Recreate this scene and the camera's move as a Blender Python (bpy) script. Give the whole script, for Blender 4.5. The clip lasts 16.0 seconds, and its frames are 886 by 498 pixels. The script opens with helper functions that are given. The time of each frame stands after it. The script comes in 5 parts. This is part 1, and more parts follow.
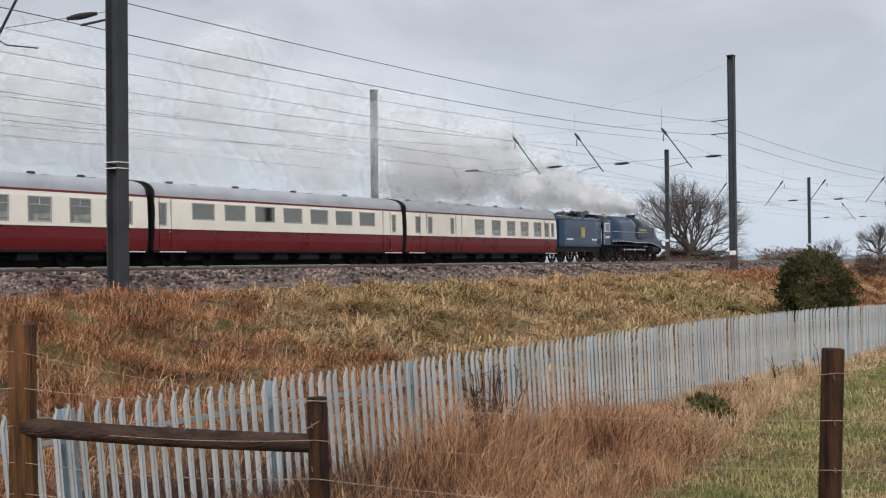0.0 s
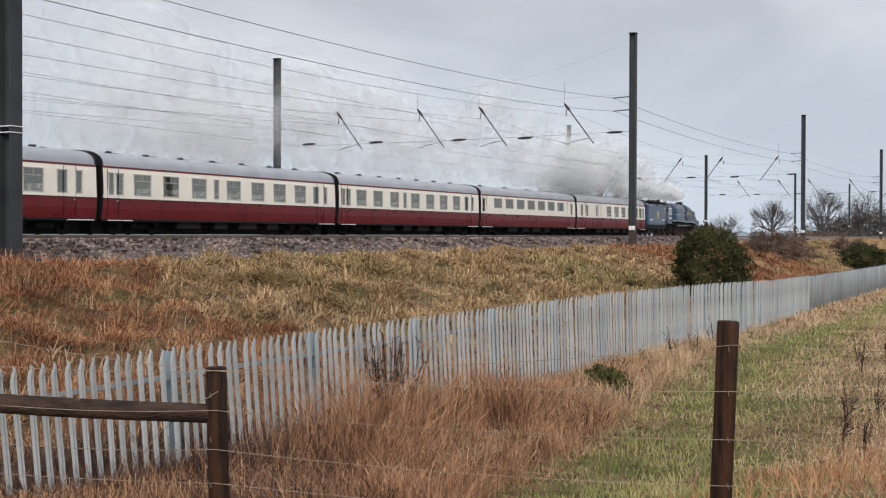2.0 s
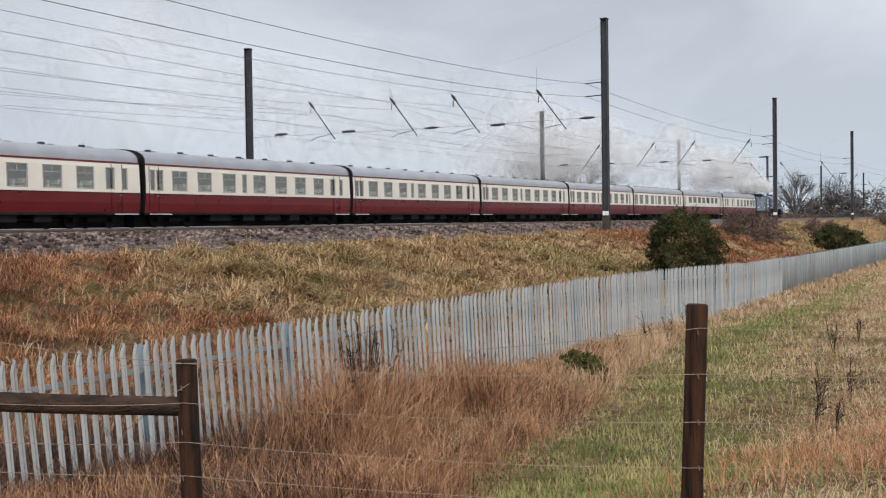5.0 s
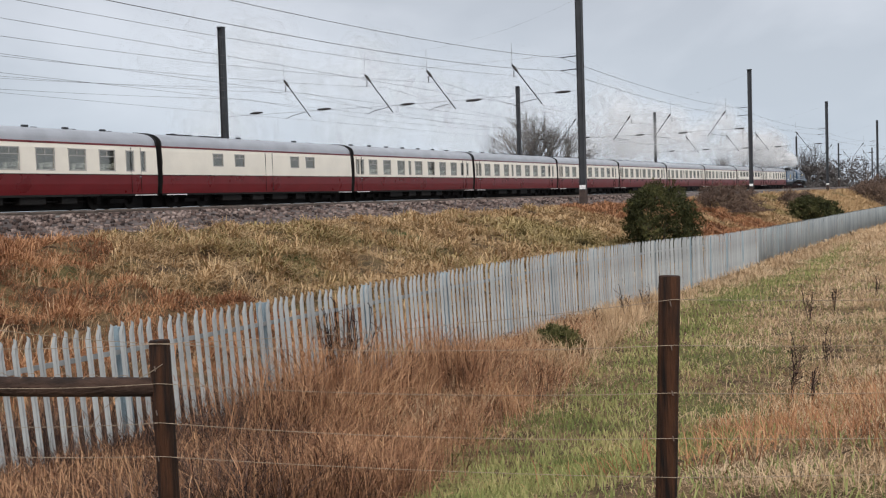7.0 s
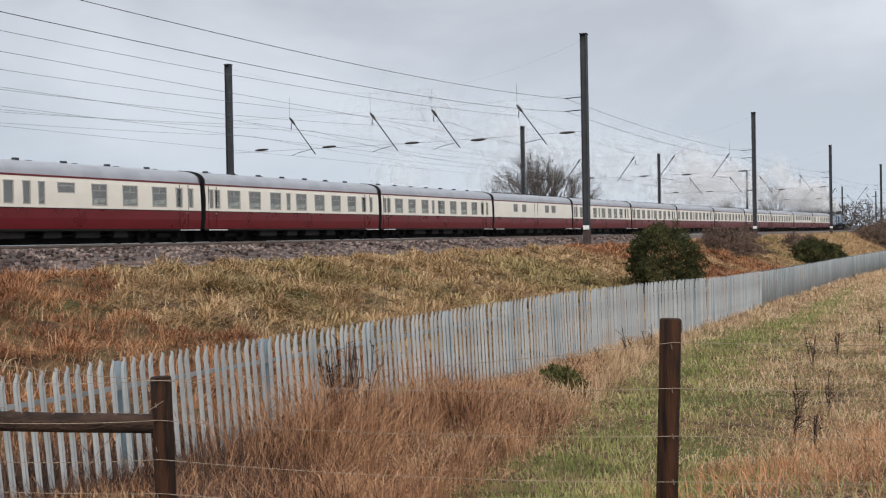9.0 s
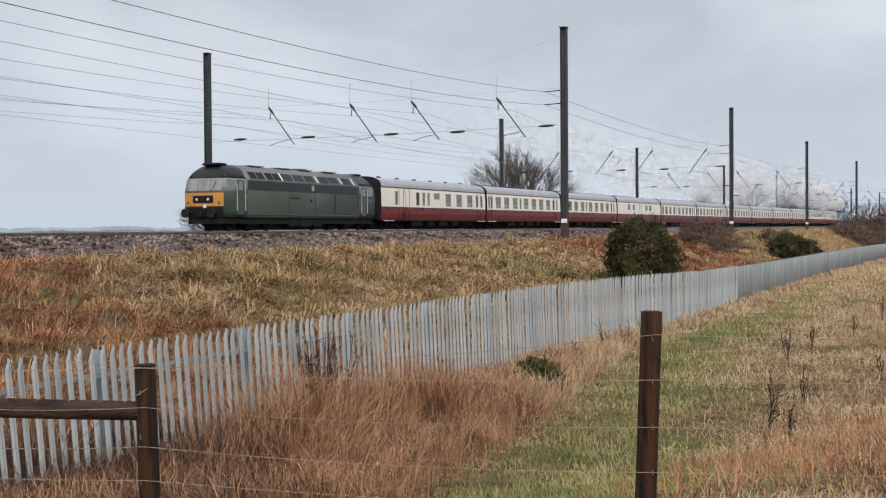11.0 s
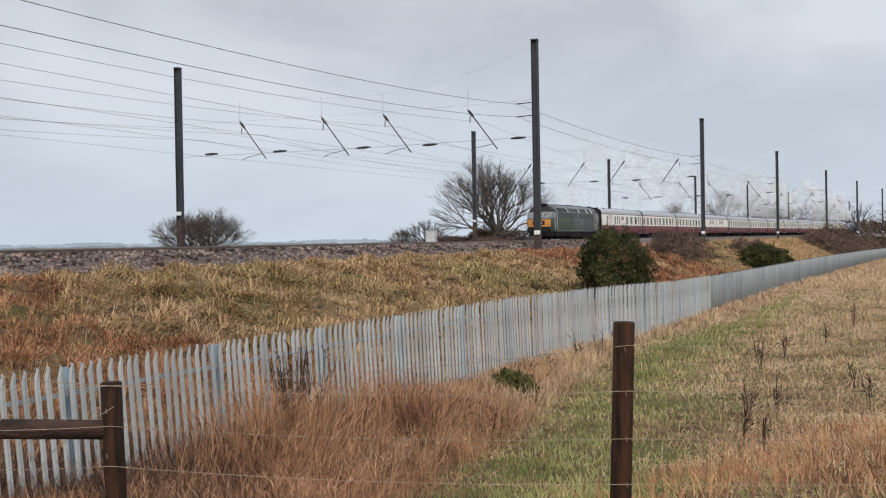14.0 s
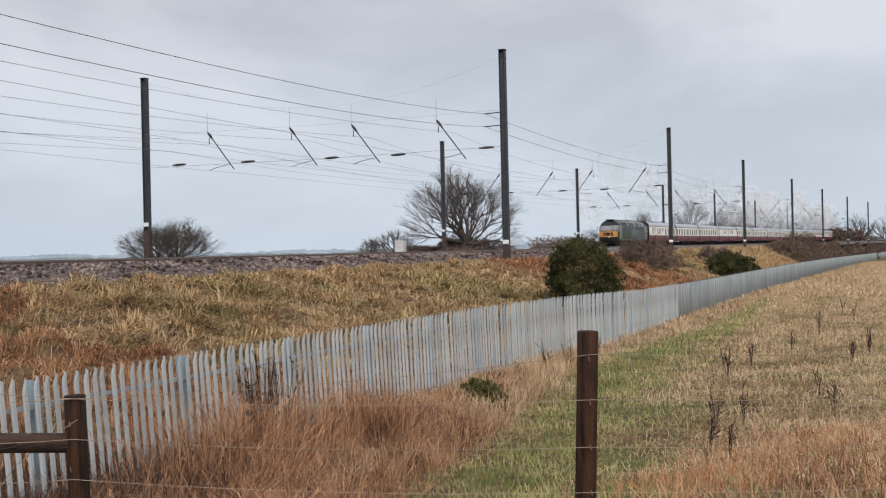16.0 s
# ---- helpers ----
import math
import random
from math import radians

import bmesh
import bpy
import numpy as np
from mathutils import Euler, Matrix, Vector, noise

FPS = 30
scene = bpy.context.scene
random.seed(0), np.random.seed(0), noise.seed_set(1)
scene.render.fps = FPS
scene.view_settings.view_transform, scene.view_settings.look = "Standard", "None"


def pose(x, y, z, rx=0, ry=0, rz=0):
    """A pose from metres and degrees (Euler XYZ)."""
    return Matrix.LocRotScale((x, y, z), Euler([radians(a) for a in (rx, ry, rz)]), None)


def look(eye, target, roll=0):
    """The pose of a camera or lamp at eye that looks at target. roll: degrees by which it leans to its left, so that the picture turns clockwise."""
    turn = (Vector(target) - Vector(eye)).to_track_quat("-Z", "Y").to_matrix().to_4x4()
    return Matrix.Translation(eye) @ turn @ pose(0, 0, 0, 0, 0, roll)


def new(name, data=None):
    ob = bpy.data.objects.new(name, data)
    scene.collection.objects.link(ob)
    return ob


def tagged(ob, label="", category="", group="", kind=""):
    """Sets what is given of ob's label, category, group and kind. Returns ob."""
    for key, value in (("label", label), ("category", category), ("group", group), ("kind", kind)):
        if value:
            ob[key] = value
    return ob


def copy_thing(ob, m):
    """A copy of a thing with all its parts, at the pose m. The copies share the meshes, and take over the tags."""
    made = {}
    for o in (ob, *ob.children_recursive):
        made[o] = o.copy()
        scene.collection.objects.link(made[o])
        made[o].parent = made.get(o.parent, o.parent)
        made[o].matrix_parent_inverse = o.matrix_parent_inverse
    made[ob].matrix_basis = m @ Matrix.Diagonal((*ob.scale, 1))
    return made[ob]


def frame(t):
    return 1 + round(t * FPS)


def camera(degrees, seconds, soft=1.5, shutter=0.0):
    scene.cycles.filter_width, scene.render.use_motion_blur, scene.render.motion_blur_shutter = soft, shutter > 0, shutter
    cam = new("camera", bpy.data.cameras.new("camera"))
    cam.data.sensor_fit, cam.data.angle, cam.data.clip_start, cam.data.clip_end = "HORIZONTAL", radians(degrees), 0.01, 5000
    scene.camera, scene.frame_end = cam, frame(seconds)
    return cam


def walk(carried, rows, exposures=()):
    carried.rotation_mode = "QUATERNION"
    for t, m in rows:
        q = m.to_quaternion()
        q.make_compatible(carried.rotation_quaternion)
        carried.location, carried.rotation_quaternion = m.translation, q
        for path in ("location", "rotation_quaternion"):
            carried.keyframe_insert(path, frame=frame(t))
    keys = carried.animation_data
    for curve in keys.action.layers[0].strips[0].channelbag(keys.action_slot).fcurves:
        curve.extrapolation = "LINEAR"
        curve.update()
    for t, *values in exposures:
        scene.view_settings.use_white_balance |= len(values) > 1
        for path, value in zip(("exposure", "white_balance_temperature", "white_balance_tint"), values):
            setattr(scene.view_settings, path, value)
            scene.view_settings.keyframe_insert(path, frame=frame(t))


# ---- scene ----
cam = camera(41.17, 16.0, soft=1.2)
EYE = 1.65
# seconds, eye x y z, yaw, pitch, roll of a hand-held camera
ROWS = [
    (0.0, -0.023, -0.027, 0.010, 31.759, 0.666, 0.563),
    (0.5, -0.028, -0.025, 0.008, 30.851, 0.281, 0.290),
    (1.0, -0.033, -0.009, 0.000, 29.128, -0.305, 0.045),
    (1.5, -0.038, -0.005, 0.002, 27.933, -0.311, 0.037),
    (2.0, -0.037, -0.009, 0.000, 27.038, -0.698, -0.160),
    (2.5, -0.031, -0.010, 0.001, 26.641, -0.762, 0.128),
    (3.0, -0.020, -0.006, 0.001, 25.862, -1.064, 0.168),
    (3.5, -0.024, 0.004, -0.004, 25.907, -1.318, 0.376),
    (4.0, -0.018, -0.005, -0.002, 26.354, -1.199, 0.572),
    (6.5, 0.001, 0.025, 0.000, 24.741, -2.092, 1.427),
    (7.0, 0.012, 0.025, -0.005, 24.745, -2.452, 1.711),
    (7.5, 0.020, 0.015, 0.000, 24.013, -2.045, 1.931),
    (8.0, 0.031, 0.014, 0.001, 24.344, -1.773, 2.094),
    (8.5, 0.023, 0.011, 0.005, 24.882, -1.132, 1.299),
    (9.0, 0.027, 0.005, 0.004, 24.925, -0.579, 1.018),
    (11.5, 0.005, -0.055, -0.001, 23.723, -1.028, 0.361),
    (12.0, -0.009, 0.017, -0.005, 23.769, -0.913, 0.415),
    (12.5, 0.001, 0.008, -0.004, 23.642, -0.391, 0.416),
    (13.0, 0.001, 0.015, -0.006, 23.558, -0.302, 0.535),
    (13.5, 0.004, 0.011, -0.006, 23.247, -0.841, 0.736),
    (14.0, 0.007, 0.011, -0.003, 22.553, -0.378, 1.009),
    (14.5, 0.019, 0.004, -0.003, 22.423, 0.093, 1.339),
    (15.0, 0.028, -0.000, 0.002, 22.584, 0.667, 1.786),
    (15.5, 0.039, -0.008, 0.000, 21.830, 0.334, 1.510),
    (16.0, 0.039, -0.005, 0.001, 21.064, 0.063, 1.296),
]
walk(cam, [(t, pose(x, y, EYE + z, 90 + pitch, roll, yaw)) for t, x, y, z, yaw, pitch, roll in ROWS])

# ---- light: an overcast winter sky, brighter behind the camera ----
SUN_UP, SUN_ROUND = radians(38), radians(150)
world = bpy.data.worlds.new("overcast_sky")
scene.world = world
world.use_nodes = True
wn, wl = world.node_tree.nodes, world.node_tree.links
wn.clear()
w_out = wn.new("ShaderNodeOutputWorld")
w_sky = wn.new("ShaderNodeTexSky")
w_sky.sky_type, w_sky.sun_disc = "NISHITA", False
w_sky.sun_elevation, w_sky.sun_rotation = SUN_UP, SUN_ROUND
w_sky.air_density, w_sky.dust_density = 1.0, 4.0
w_bg_sky = wn.new("ShaderNodeBackground")
w_bg_sky.inputs["Strength"].default_value = 0.05
wl.new(w_sky.outputs[0], w_bg_sky.inputs[0])
w_co = wn.new("ShaderNodeTexCoord")
w_sep = wn.new("ShaderNodeSeparateXYZ")
wl.new(w_co.outputs["Generated"], w_sep.inputs[0])
w_map = wn.new("ShaderNodeMapping")
w_map.inputs["Scale"].default_value = (1.0, 1.0, 2.6)
wl.new(w_co.outputs["Generated"], w_map.inputs[0])
w_no = wn.new("ShaderNodeTexNoise")
w_no.inputs["Scale"].default_value, w_no.inputs["Detail"].default_value, w_no.inputs["Roughness"].default_value = 3.2, 5.0, 0.5
w_no.inputs["Distortion"].default_value = 0.35
wl.new(w_map.outputs[0], w_no.inputs["Vector"])
w_ramp = wn.new("ShaderNodeValToRGB")
w_ramp.color_ramp.elements[0].position, w_ramp.color_ramp.elements[0].color = 0.40, (0.485, 0.512, 0.572, 1)
w_ramp.color_ramp.elements[1].position, w_ramp.color_ramp.elements[1].color = 0.62, (0.695, 0.72, 0.785, 1)
wl.new(w_no.outputs["Fac"], w_ramp.inputs[0])
w_low = wn.new("ShaderNodeMapRange")
w_low.inputs["From Min"].default_value, w_low.inputs["From Max"].default_value = 0.0, 0.22
w_low.inputs["To Min"].default_value, w_low.inputs["To Max"].default_value = 0.75, 0.0
wl.new(w_sep.outputs["Z"], w_low.inputs["Value"])
w_mix = wn.new("ShaderNodeMix")
w_mix.data_type = "RGBA"
w_mix.inputs["B"].default_value = (0.57, 0.665, 0.765, 1)
wl.new(w_low.outputs[0], w_mix.inputs["Factor"])
wl.new(w_ramp.outputs[0], w_mix.inputs["A"])
w_bg = wn.new("ShaderNodeBackground")
w_bg.inputs["Strength"].default_value = 1.15
wl.new(w_mix.outputs["Result"], w_bg.inputs[0])
w_add = wn.new("ShaderNodeMixShader")
w_add.inputs[0].default_value = 0.88
wl.new(w_bg_sky.outputs[0], w_add.inputs[1])
wl.new(w_bg.outputs[0], w_add.inputs[2])
wl.new(w_add.outputs[0], w_out.inputs[0])

sun = new("sun", bpy.data.lights.new("sun", "SUN"))
sun.data.energy, sun.data.angle, sun.data.color = 2.6, radians(35), (1.0, 0.97, 0.93)
sun.matrix_world = look((30, -40, 45), (0, 10, 0))

# ---- materials ----
def mat(name, base, rough=0.7, metal=0.0, dark=0.75, scale=6.0, fine=60.0, bump=0.15, spread=0.06, spec=0.3, stretch=(1, 1, 1), hue=None, grain=0.18):
    """Base colour broken up at two scales, with fine relief; spread: how far single objects differ."""
    m = bpy.data.materials.new(name)
    m.use_nodes = True
    n, l = m.node_tree.nodes, m.node_tree.links
    b = n["Principled BSDF"]
    b.inputs["Metallic"].default_value = metal
    b.inputs["Specular IOR Level"].default_value = spec
    co = n.new("ShaderNodeTexCoord")
    mp = n.new("ShaderNodeMapping")
    mp.inputs["Scale"].default_value = stretch
    l.new(co.outputs["Object"], mp.inputs[0])
    big = n.new("ShaderNodeTexNoise")
    big.inputs["Scale"].default_value, big.inputs["Detail"].default_value = scale, 4
    small = n.new("ShaderNodeTexNoise")
    small.inputs["Scale"].default_value, small.inputs["Detail"].default_value = fine, 3
    for t in (big, small):
        l.new(mp.outputs[0], t.inputs["Vector"])
    mix = n.new("ShaderNodeMix")
    mix.data_type = "RGBA"
    other = hue or tuple(c * dark for c in base)
    mix.inputs["A"].default_value, mix.inputs["B"].default_value = (*other, 1), (*base, 1)
    r = n.new("ShaderNodeMapRange")
    r.inputs["From Min"].default_value, r.inputs["From Max"].default_value = 0.35, 0.6
    l.new(big.outputs["Fac"], r.inputs["Value"])
    l.new(r.outputs[0], mix.inputs["Factor"])
    hsv = n.new("ShaderNodeHueSaturation")
    info = n.new("ShaderNodeObjectInfo")
    rv = n.new("ShaderNodeMapRange")
    rv.inputs["To Min"].default_value, rv.inputs["To Max"].default_value = 1 - spread, 1 + spread
    l.new(info.outputs["Random"], rv.inputs["Value"])
    fv = n.new("ShaderNodeMapRange")
    fv.inputs["To Min"].default_value, fv.inputs["To Max"].default_value = 1 - grain, 1 + grain
    l.new(small.outputs["Fac"], fv.inputs["Value"])
    mul = n.new("ShaderNodeMath")
    mul.operation = "MULTIPLY"
    l.new(rv.outputs[0], mul.inputs[0])
    l.new(fv.outputs[0], mul.inputs[1])
    l.new(mul.outputs[0], hsv.inputs["Value"])
    l.new(mix.outputs["Result"], hsv.inputs["Color"])
    l.new(hsv.outputs[0], b.inputs["Base Color"])
    rr = n.new("ShaderNodeMapRange")
    rr.inputs["To Min"].default_value, rr.inputs["To Max"].default_value = max(0.05, rough - 0.12), min(1, rough + 0.12)
    l.new(big.outputs["Fac"], rr.inputs["Value"])
    l.new(rr.outputs[0], b.inputs["Roughness"])
    if bump:
        bp = n.new("ShaderNodeBump")
        bp.inputs["Strength"].default_value, bp.inputs["Distance"].default_value = bump, 0.02
        l.new(small.outputs["Fac"], bp.inputs["Height"])
        l.new(bp.outputs[0], b.inputs["Normal"])
    return m


def blades(name, a, b_, c, scale=0.35, rough=0.8, wild=0.55):
    """Grass and twigs: each blade its own tint between three colours, drifting over the ground in patches."""
    m = bpy.data.materials.new(name)
    m.use_nodes = True
    n, l = m.node_tree.nodes, m.node_tree.links
    b = n["Principled BSDF"]
    b.inputs["Roughness"].default_value = rough
    b.inputs["Specular IOR Level"].default_value = 0.15
    geo = n.new("ShaderNodeNewGeometry")
    co = n.new("ShaderNodeTexCoord")
    no = n.new("ShaderNodeTexNoise")
    no.inputs["Scale"].default_value, no.inputs["Detail"].default_value = scale, 3
    l.new(co.outputs["Object"], no.inputs["Vector"])
    add = n.new("ShaderNodeMath")
    add.operation = "MULTIPLY_ADD"
    add.inputs[1].default_value, add.inputs[2].default_value = 1.6, -0.275 - wild / 2
    l.new(no.outputs["Fac"], add.inputs[0])
    sm = n.new("ShaderNodeMath")
    sm.operation = "MULTIPLY_ADD"
    sm.inputs[1].default_value = wild
    l.new(geo.outputs["Random Per Island"], sm.inputs[0])
    l.new(add.outputs[0], sm.inputs[2])
    ramp = n.new("ShaderNodeValToRGB")
    ramp.color_ramp.elements[0].position, ramp.color_ramp.elements[0].color = 0.15, (*a, 1)
    ramp.color_ramp.elements[1].position, ramp.color_ramp.elements[1].color = 0.95, (*c, 1)
    e = ramp.color_ramp.elements.new(0.5)
    e.color = (*b_, 1)
    l.new(sm.outputs[0], ramp.inputs[0])
    l.new(ramp.outputs[0], b.inputs["Base Color"])
    return m


STEEL = mat("weathered_galvanised_steel", (0.066, 0.07, 0.078), 0.6, 0.3, 0.7, 1.2, 30, 0.1, 0.1)
STEEL_DARK = mat("dark_insulator", (0.03, 0.026, 0.026), 0.45)
WIRE = mat("dull_overhead_wire", (0.16, 0.155, 0.155), 0.6, 0.4, bump=0)
LABEL_WHITE = mat("white_plate", (0.78, 0.78, 0.76), 0.5, bump=0.02)
PALE = mat("galvanised_pale", (0.395, 0.41, 0.412), 0.55, 0.0, 0.78, 3.0, 40, 0.12, 0.14, stretch=(1, 1, 0.35))
PALE_BLUE = mat("galvanised_fence_post", (0.29, 0.37, 0.42), 0.55, 0.0, 0.8, 2.0, 40, 0.1, 0.1)
PALE_RUST = mat("stained_pale", (0.16, 0.145, 0.135), 0.75, 0.0, 0.6, 3.0, 40, 0.12, 0.25, stretch=(1, 1, 0.35))
TIMBER = mat("brown_treated_timber", (0.054, 0.021, 0.009), 0.85, 0, 0.10, 26, 110, 1.0, 0.12, stretch=(1, 1, 0.10), grain=0.4)
TIMBER_STRAINER = mat("tan_treated_timber", (0.135, 0.058, 0.02), 0.85, 0, 0.3, 20, 90, 0.8, 0.1, stretch=(1, 1, 0.10), grain=0.35)
TIMBER_RAIL = mat("grey_brown_timber_rail", (0.060, 0.034, 0.024), 0.85, 0, 0.3, 16, 80, 0.9, 0.1, stretch=(0.25, 0.5, 1), grain=0.35)
FENCE_WIRE = mat("rusty_fence_wire", (0.34, 0.27, 0.20), 0.6, 0.3, bump=0)
BALLAST = mat("ballast_bed", (0.13, 0.104, 0.096), 0.95, 0, 0.4, 3.0, 26, 0.8, 0.1, stretch=(1, 0.5, 1.6))
RAIL = mat("rusty_rail", (0.22, 0.17, 0.14), 0.5, 0.5, 0.7, 3, 30, 0.1)
MAST_FOOT = mat("rust_stained_steel", (0.075, 0.052, 0.045), 0.8, 0.1, 0.6, 3, 30, 0.1)
RAILHEAD = mat("bright_railhead", (0.55, 0.55, 0.56), 0.3, 0.8, 0.8, 3, 30, 0.0)
SLEEPER = mat("concrete_sleeper", (0.34, 0.33, 0.31), 0.9, 0, 0.7)
CREAM = mat("cream_coach_paint", (0.85, 0.79, 0.68), 0.35, 0, 0.93, 0.7, 12, 0.02, 0.02, 0.5, grain=0.03)
MAROON = mat("crimson_coach_paint", (0.155, 0.009, 0.012), 0.3, 0, 0.8, 0.8, 12, 0.02, 0.03, 0.5, grain=0.05)
ROOF = mat("grey_coach_roof", (0.80, 0.81, 0.835), 0.34, 0, 0.86, 0.8, 12, 0.05, 0.05, grain=0.06)
BLACK = mat("sooty_black", (0.012, 0.011, 0.011), 0.6, 0, 0.6, 4, 40, 0.2, 0.2)
UNDER = mat("grimy_underframe", (0.014, 0.012, 0.011), 0.8, 0, 0.5, 3, 30, 0.3, 0.3)
WHITE = mat("white_edge_paint", (0.75, 0.74, 0.72), 0.5, bump=0)
SEAT = mat("pale_seat_cloth", (0.33, 0.31, 0.29), 0.9, 0, 0.6)
INSIDE = mat("coach_lining", (0.70, 0.65, 0.56), 0.7)
LINEN = mat("white_table_linen", (0.80, 0.79, 0.76), 0.8)
FRAME = mat("grey_window_frame", (0.42, 0.40, 0.37), 0.5)
BLUE = mat("garter_blue_paint", (0.012, 0.038, 0.082), 0.16, 0.0, 0.8, 0.8, 12, 0.02, 0.03, 0.5, grain=0.05)
BLUE_DARK = mat("black_blue_smokebox", (0.006, 0.011, 0.024), 0.25, 0.0, 0.8, 0.8, 12, 0.02, 0.03, 0.6)
SILVER = mat("polished_steel", (0.62, 0.63, 0.65), 0.25, 0.9, 0.85)
REDWHEEL = mat("dark_red_wheel", (0.035, 0.012, 0.012), 0.5)
GOLD = mat("gold_crest", (0.55, 0.40, 0.12), 0.4, 0.3)
GREEN = mat("brunswick_green_paint", (0.040, 0.058, 0.040), 0.25, 0, 0.85, 0.8, 12, 0.02, 0.03, 0.5, grain=0.06)
GREEN_DARK = mat("dark_grey_green_side_band", (0.020, 0.023, 0.022), 0.35, 0, 0.7, 1.2, 12, 0.05, 0.03, 0.4)
LIME = mat("sage_green_body_side", (0.062, 0.08, 0.06), 0.35, 0, 0.85, 0.8, 12, 0.02, 0.03, 0.5)
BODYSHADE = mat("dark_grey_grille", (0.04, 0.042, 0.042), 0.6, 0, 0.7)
YELLOW = mat("yellow_warning_panel", (0.55, 0.235, 0.05), 0.45, 0, 0.85)
CAB_PALE = mat("pale_grey_green_cab_paint", (0.21, 0.225, 0.21), 0.4, bump=0.02, grain=0.05)
LOCOROOF = mat("grey_loco_roof", (0.18, 0.19, 0.195), 0.4, 0, 0.75)
# greyed copy of the bark: distance haze put into the colour
FAR_BARK = mat("haze_tinted_bark", (0.105, 0.098, 0.10), 0.95, 0, 0.7, 4, 40, 0.3)
BARK = mat("grey_bark", (0.095, 0.08, 0.07), 0.9, 0, 0.6, 4, 40, 0.5)
HUT = mat("pale_cabinet_paint", (0.55, 0.55, 0.54), 0.6)


def glass(name, tint, fac):
    m = bpy.data.materials.new(name)
    m.use_nodes = True
    n, l = m.node_tree.nodes, m.node_tree.links
    n.clear()
    o = n.new("ShaderNodeOutputMaterial")
    tr, gl, mx = n.new("ShaderNodeBsdfTransparent"), n.new("ShaderNodeBsdfGlossy"), n.new("ShaderNodeMixShader")
    tr.inputs[0].default_value = (*tint, 1)
    gl.inputs["Roughness"].default_value = 0.04
    gl.inputs["Color"].default_value = (0.80, 0.76, 0.71, 1)
    mx.inputs[0].default_value = fac
    l.new(tr.outputs[0], mx.inputs[1])
    l.new(gl.outputs[0], mx.inputs[2])
    l.new(mx.outputs[0], o.inputs[0])
    return m


GLASS = glass("window_glass", (0.76, 0.78, 0.74), 0.2)
GLASS_DARK = glass("cab_glass", (0.3, 0.33, 0.33), 0.35)
GLASS_PALE = glass("windscreen_glass", (0.5, 0.53, 0.55), 0.6)

# ---- building helpers ----
def part(name, bm, material, parent=None, label=""):
    """Links a bmesh as one mesh object under a thing or a part."""
    me = bpy.data.meshes.new(name)
    bm.to_mesh(me)
    bm.free()
    for m in material if isinstance(material, (list, tuple)) else (material,):
        me.materials.append(m)
    ob = new(name, me)
    ob.parent = parent
    return tagged(ob, label)


def raw(name, verts, faces, material, parent=None, smooth=False):
    """A mesh from generated vertices and faces."""
    me = bpy.data.meshes.new(name)
    me.from_pydata([tuple(v) for v in verts], [], [tuple(f) for f in faces])
    me.materials.append(material)
    if smooth:
        me.polygons.foreach_set("use_smooth", [True] * len(me.polygons))
    ob = new(name, me)
    ob.parent = parent
    return ob


def soup(name, tris_v, quads, material, parent=None):
    """A large mesh straight from numpy: vertices (n, 3) and quads (m, 4)."""
    me = bpy.data.meshes.new(name)
    me.vertices.add(len(tris_v))
    me.vertices.foreach_set("co", np.asarray(tris_v, dtype=np.float32).ravel())
    me.loops.add(quads.size)
    me.loops.foreach_set("vertex_index", quads.astype(np.int32).ravel())
    me.polygons.add(len(quads))
    me.polygons.foreach_set("loop_start", np.arange(0, quads.size, quads.shape[1], dtype=np.int32))
    me.update()
    me.validate()
    me.materials.append(material)
    ob = new(name, me)
    ob.parent = parent
    return ob


def thicken(bm, t):
    """Gives a sheet its thickness."""
    bm.normal_update()
    bmesh.ops.solidify(bm, geom=bm.faces[:], thickness=t)


def add_box(bm, c, s, bevel=0.0, turn=None):
    """A box of size s round c, with its edges bevelled."""
    made = bmesh.ops.create_cube(bm, size=1.0)["verts"]
    m = Matrix.Translation(c) @ (turn or Matrix()) @ Matrix.Diagonal((*s, 1))
    bmesh.ops.transform(bm, matrix=m, verts=made)
    if bevel:
        es = list({e for v in made for e in v.link_edges})
        bmesh.ops.bevel(bm, geom=es, offset=bevel, segments=1, affect="EDGES")


def box(c, s, bevel=0.0, turn=None):
    bm = bmesh.new()
    add_box(bm, c, s, bevel, turn)
    return bm


def add_tube(bm, a, b, r0, r1=None, sides=8, caps=True):
    """A round bar from a to b."""
    a, b = Vector(a), Vector(b)
    d = b - a
    m = Matrix.Translation((a + b) / 2) @ d.to_track_quat("Z", "Y").to_matrix().to_4x4()
    bmesh.ops.create_cone(bm, cap_ends=caps, segments=sides, radius1=r0, radius2=r0 if r1 is None else r1, depth=d.length, matrix=m)


def tube(a, b, r0, r1=None, sides=8):
    bm = bmesh.new()
    add_tube(bm, a, b, r0, r1, sides)
    return bm


def strand(bm, pts, r, sides=4):
    """A wire along points."""
    pts = [Vector(q) for q in pts]
    rings = []
    for i, q in enumerate(pts):
        d = (pts[min(i + 1, len(pts) - 1)] - pts[max(i - 1, 0)]).normalized()
        u = d.cross(Vector((0.3, 0.1, 1))).normalized()
        w = d.cross(u)
        rings.append([bm.verts.new(q + (u * math.cos(a) + w * math.sin(a)) * r) for a in (2 * math.pi * k / sides for k in range(sides))])
    for a, b in zip(rings, rings[1:]):
        for k in range(sides):
            bm.faces.new((a[k], a[(k + 1) % sides], b[(k + 1) % sides], b[k]))


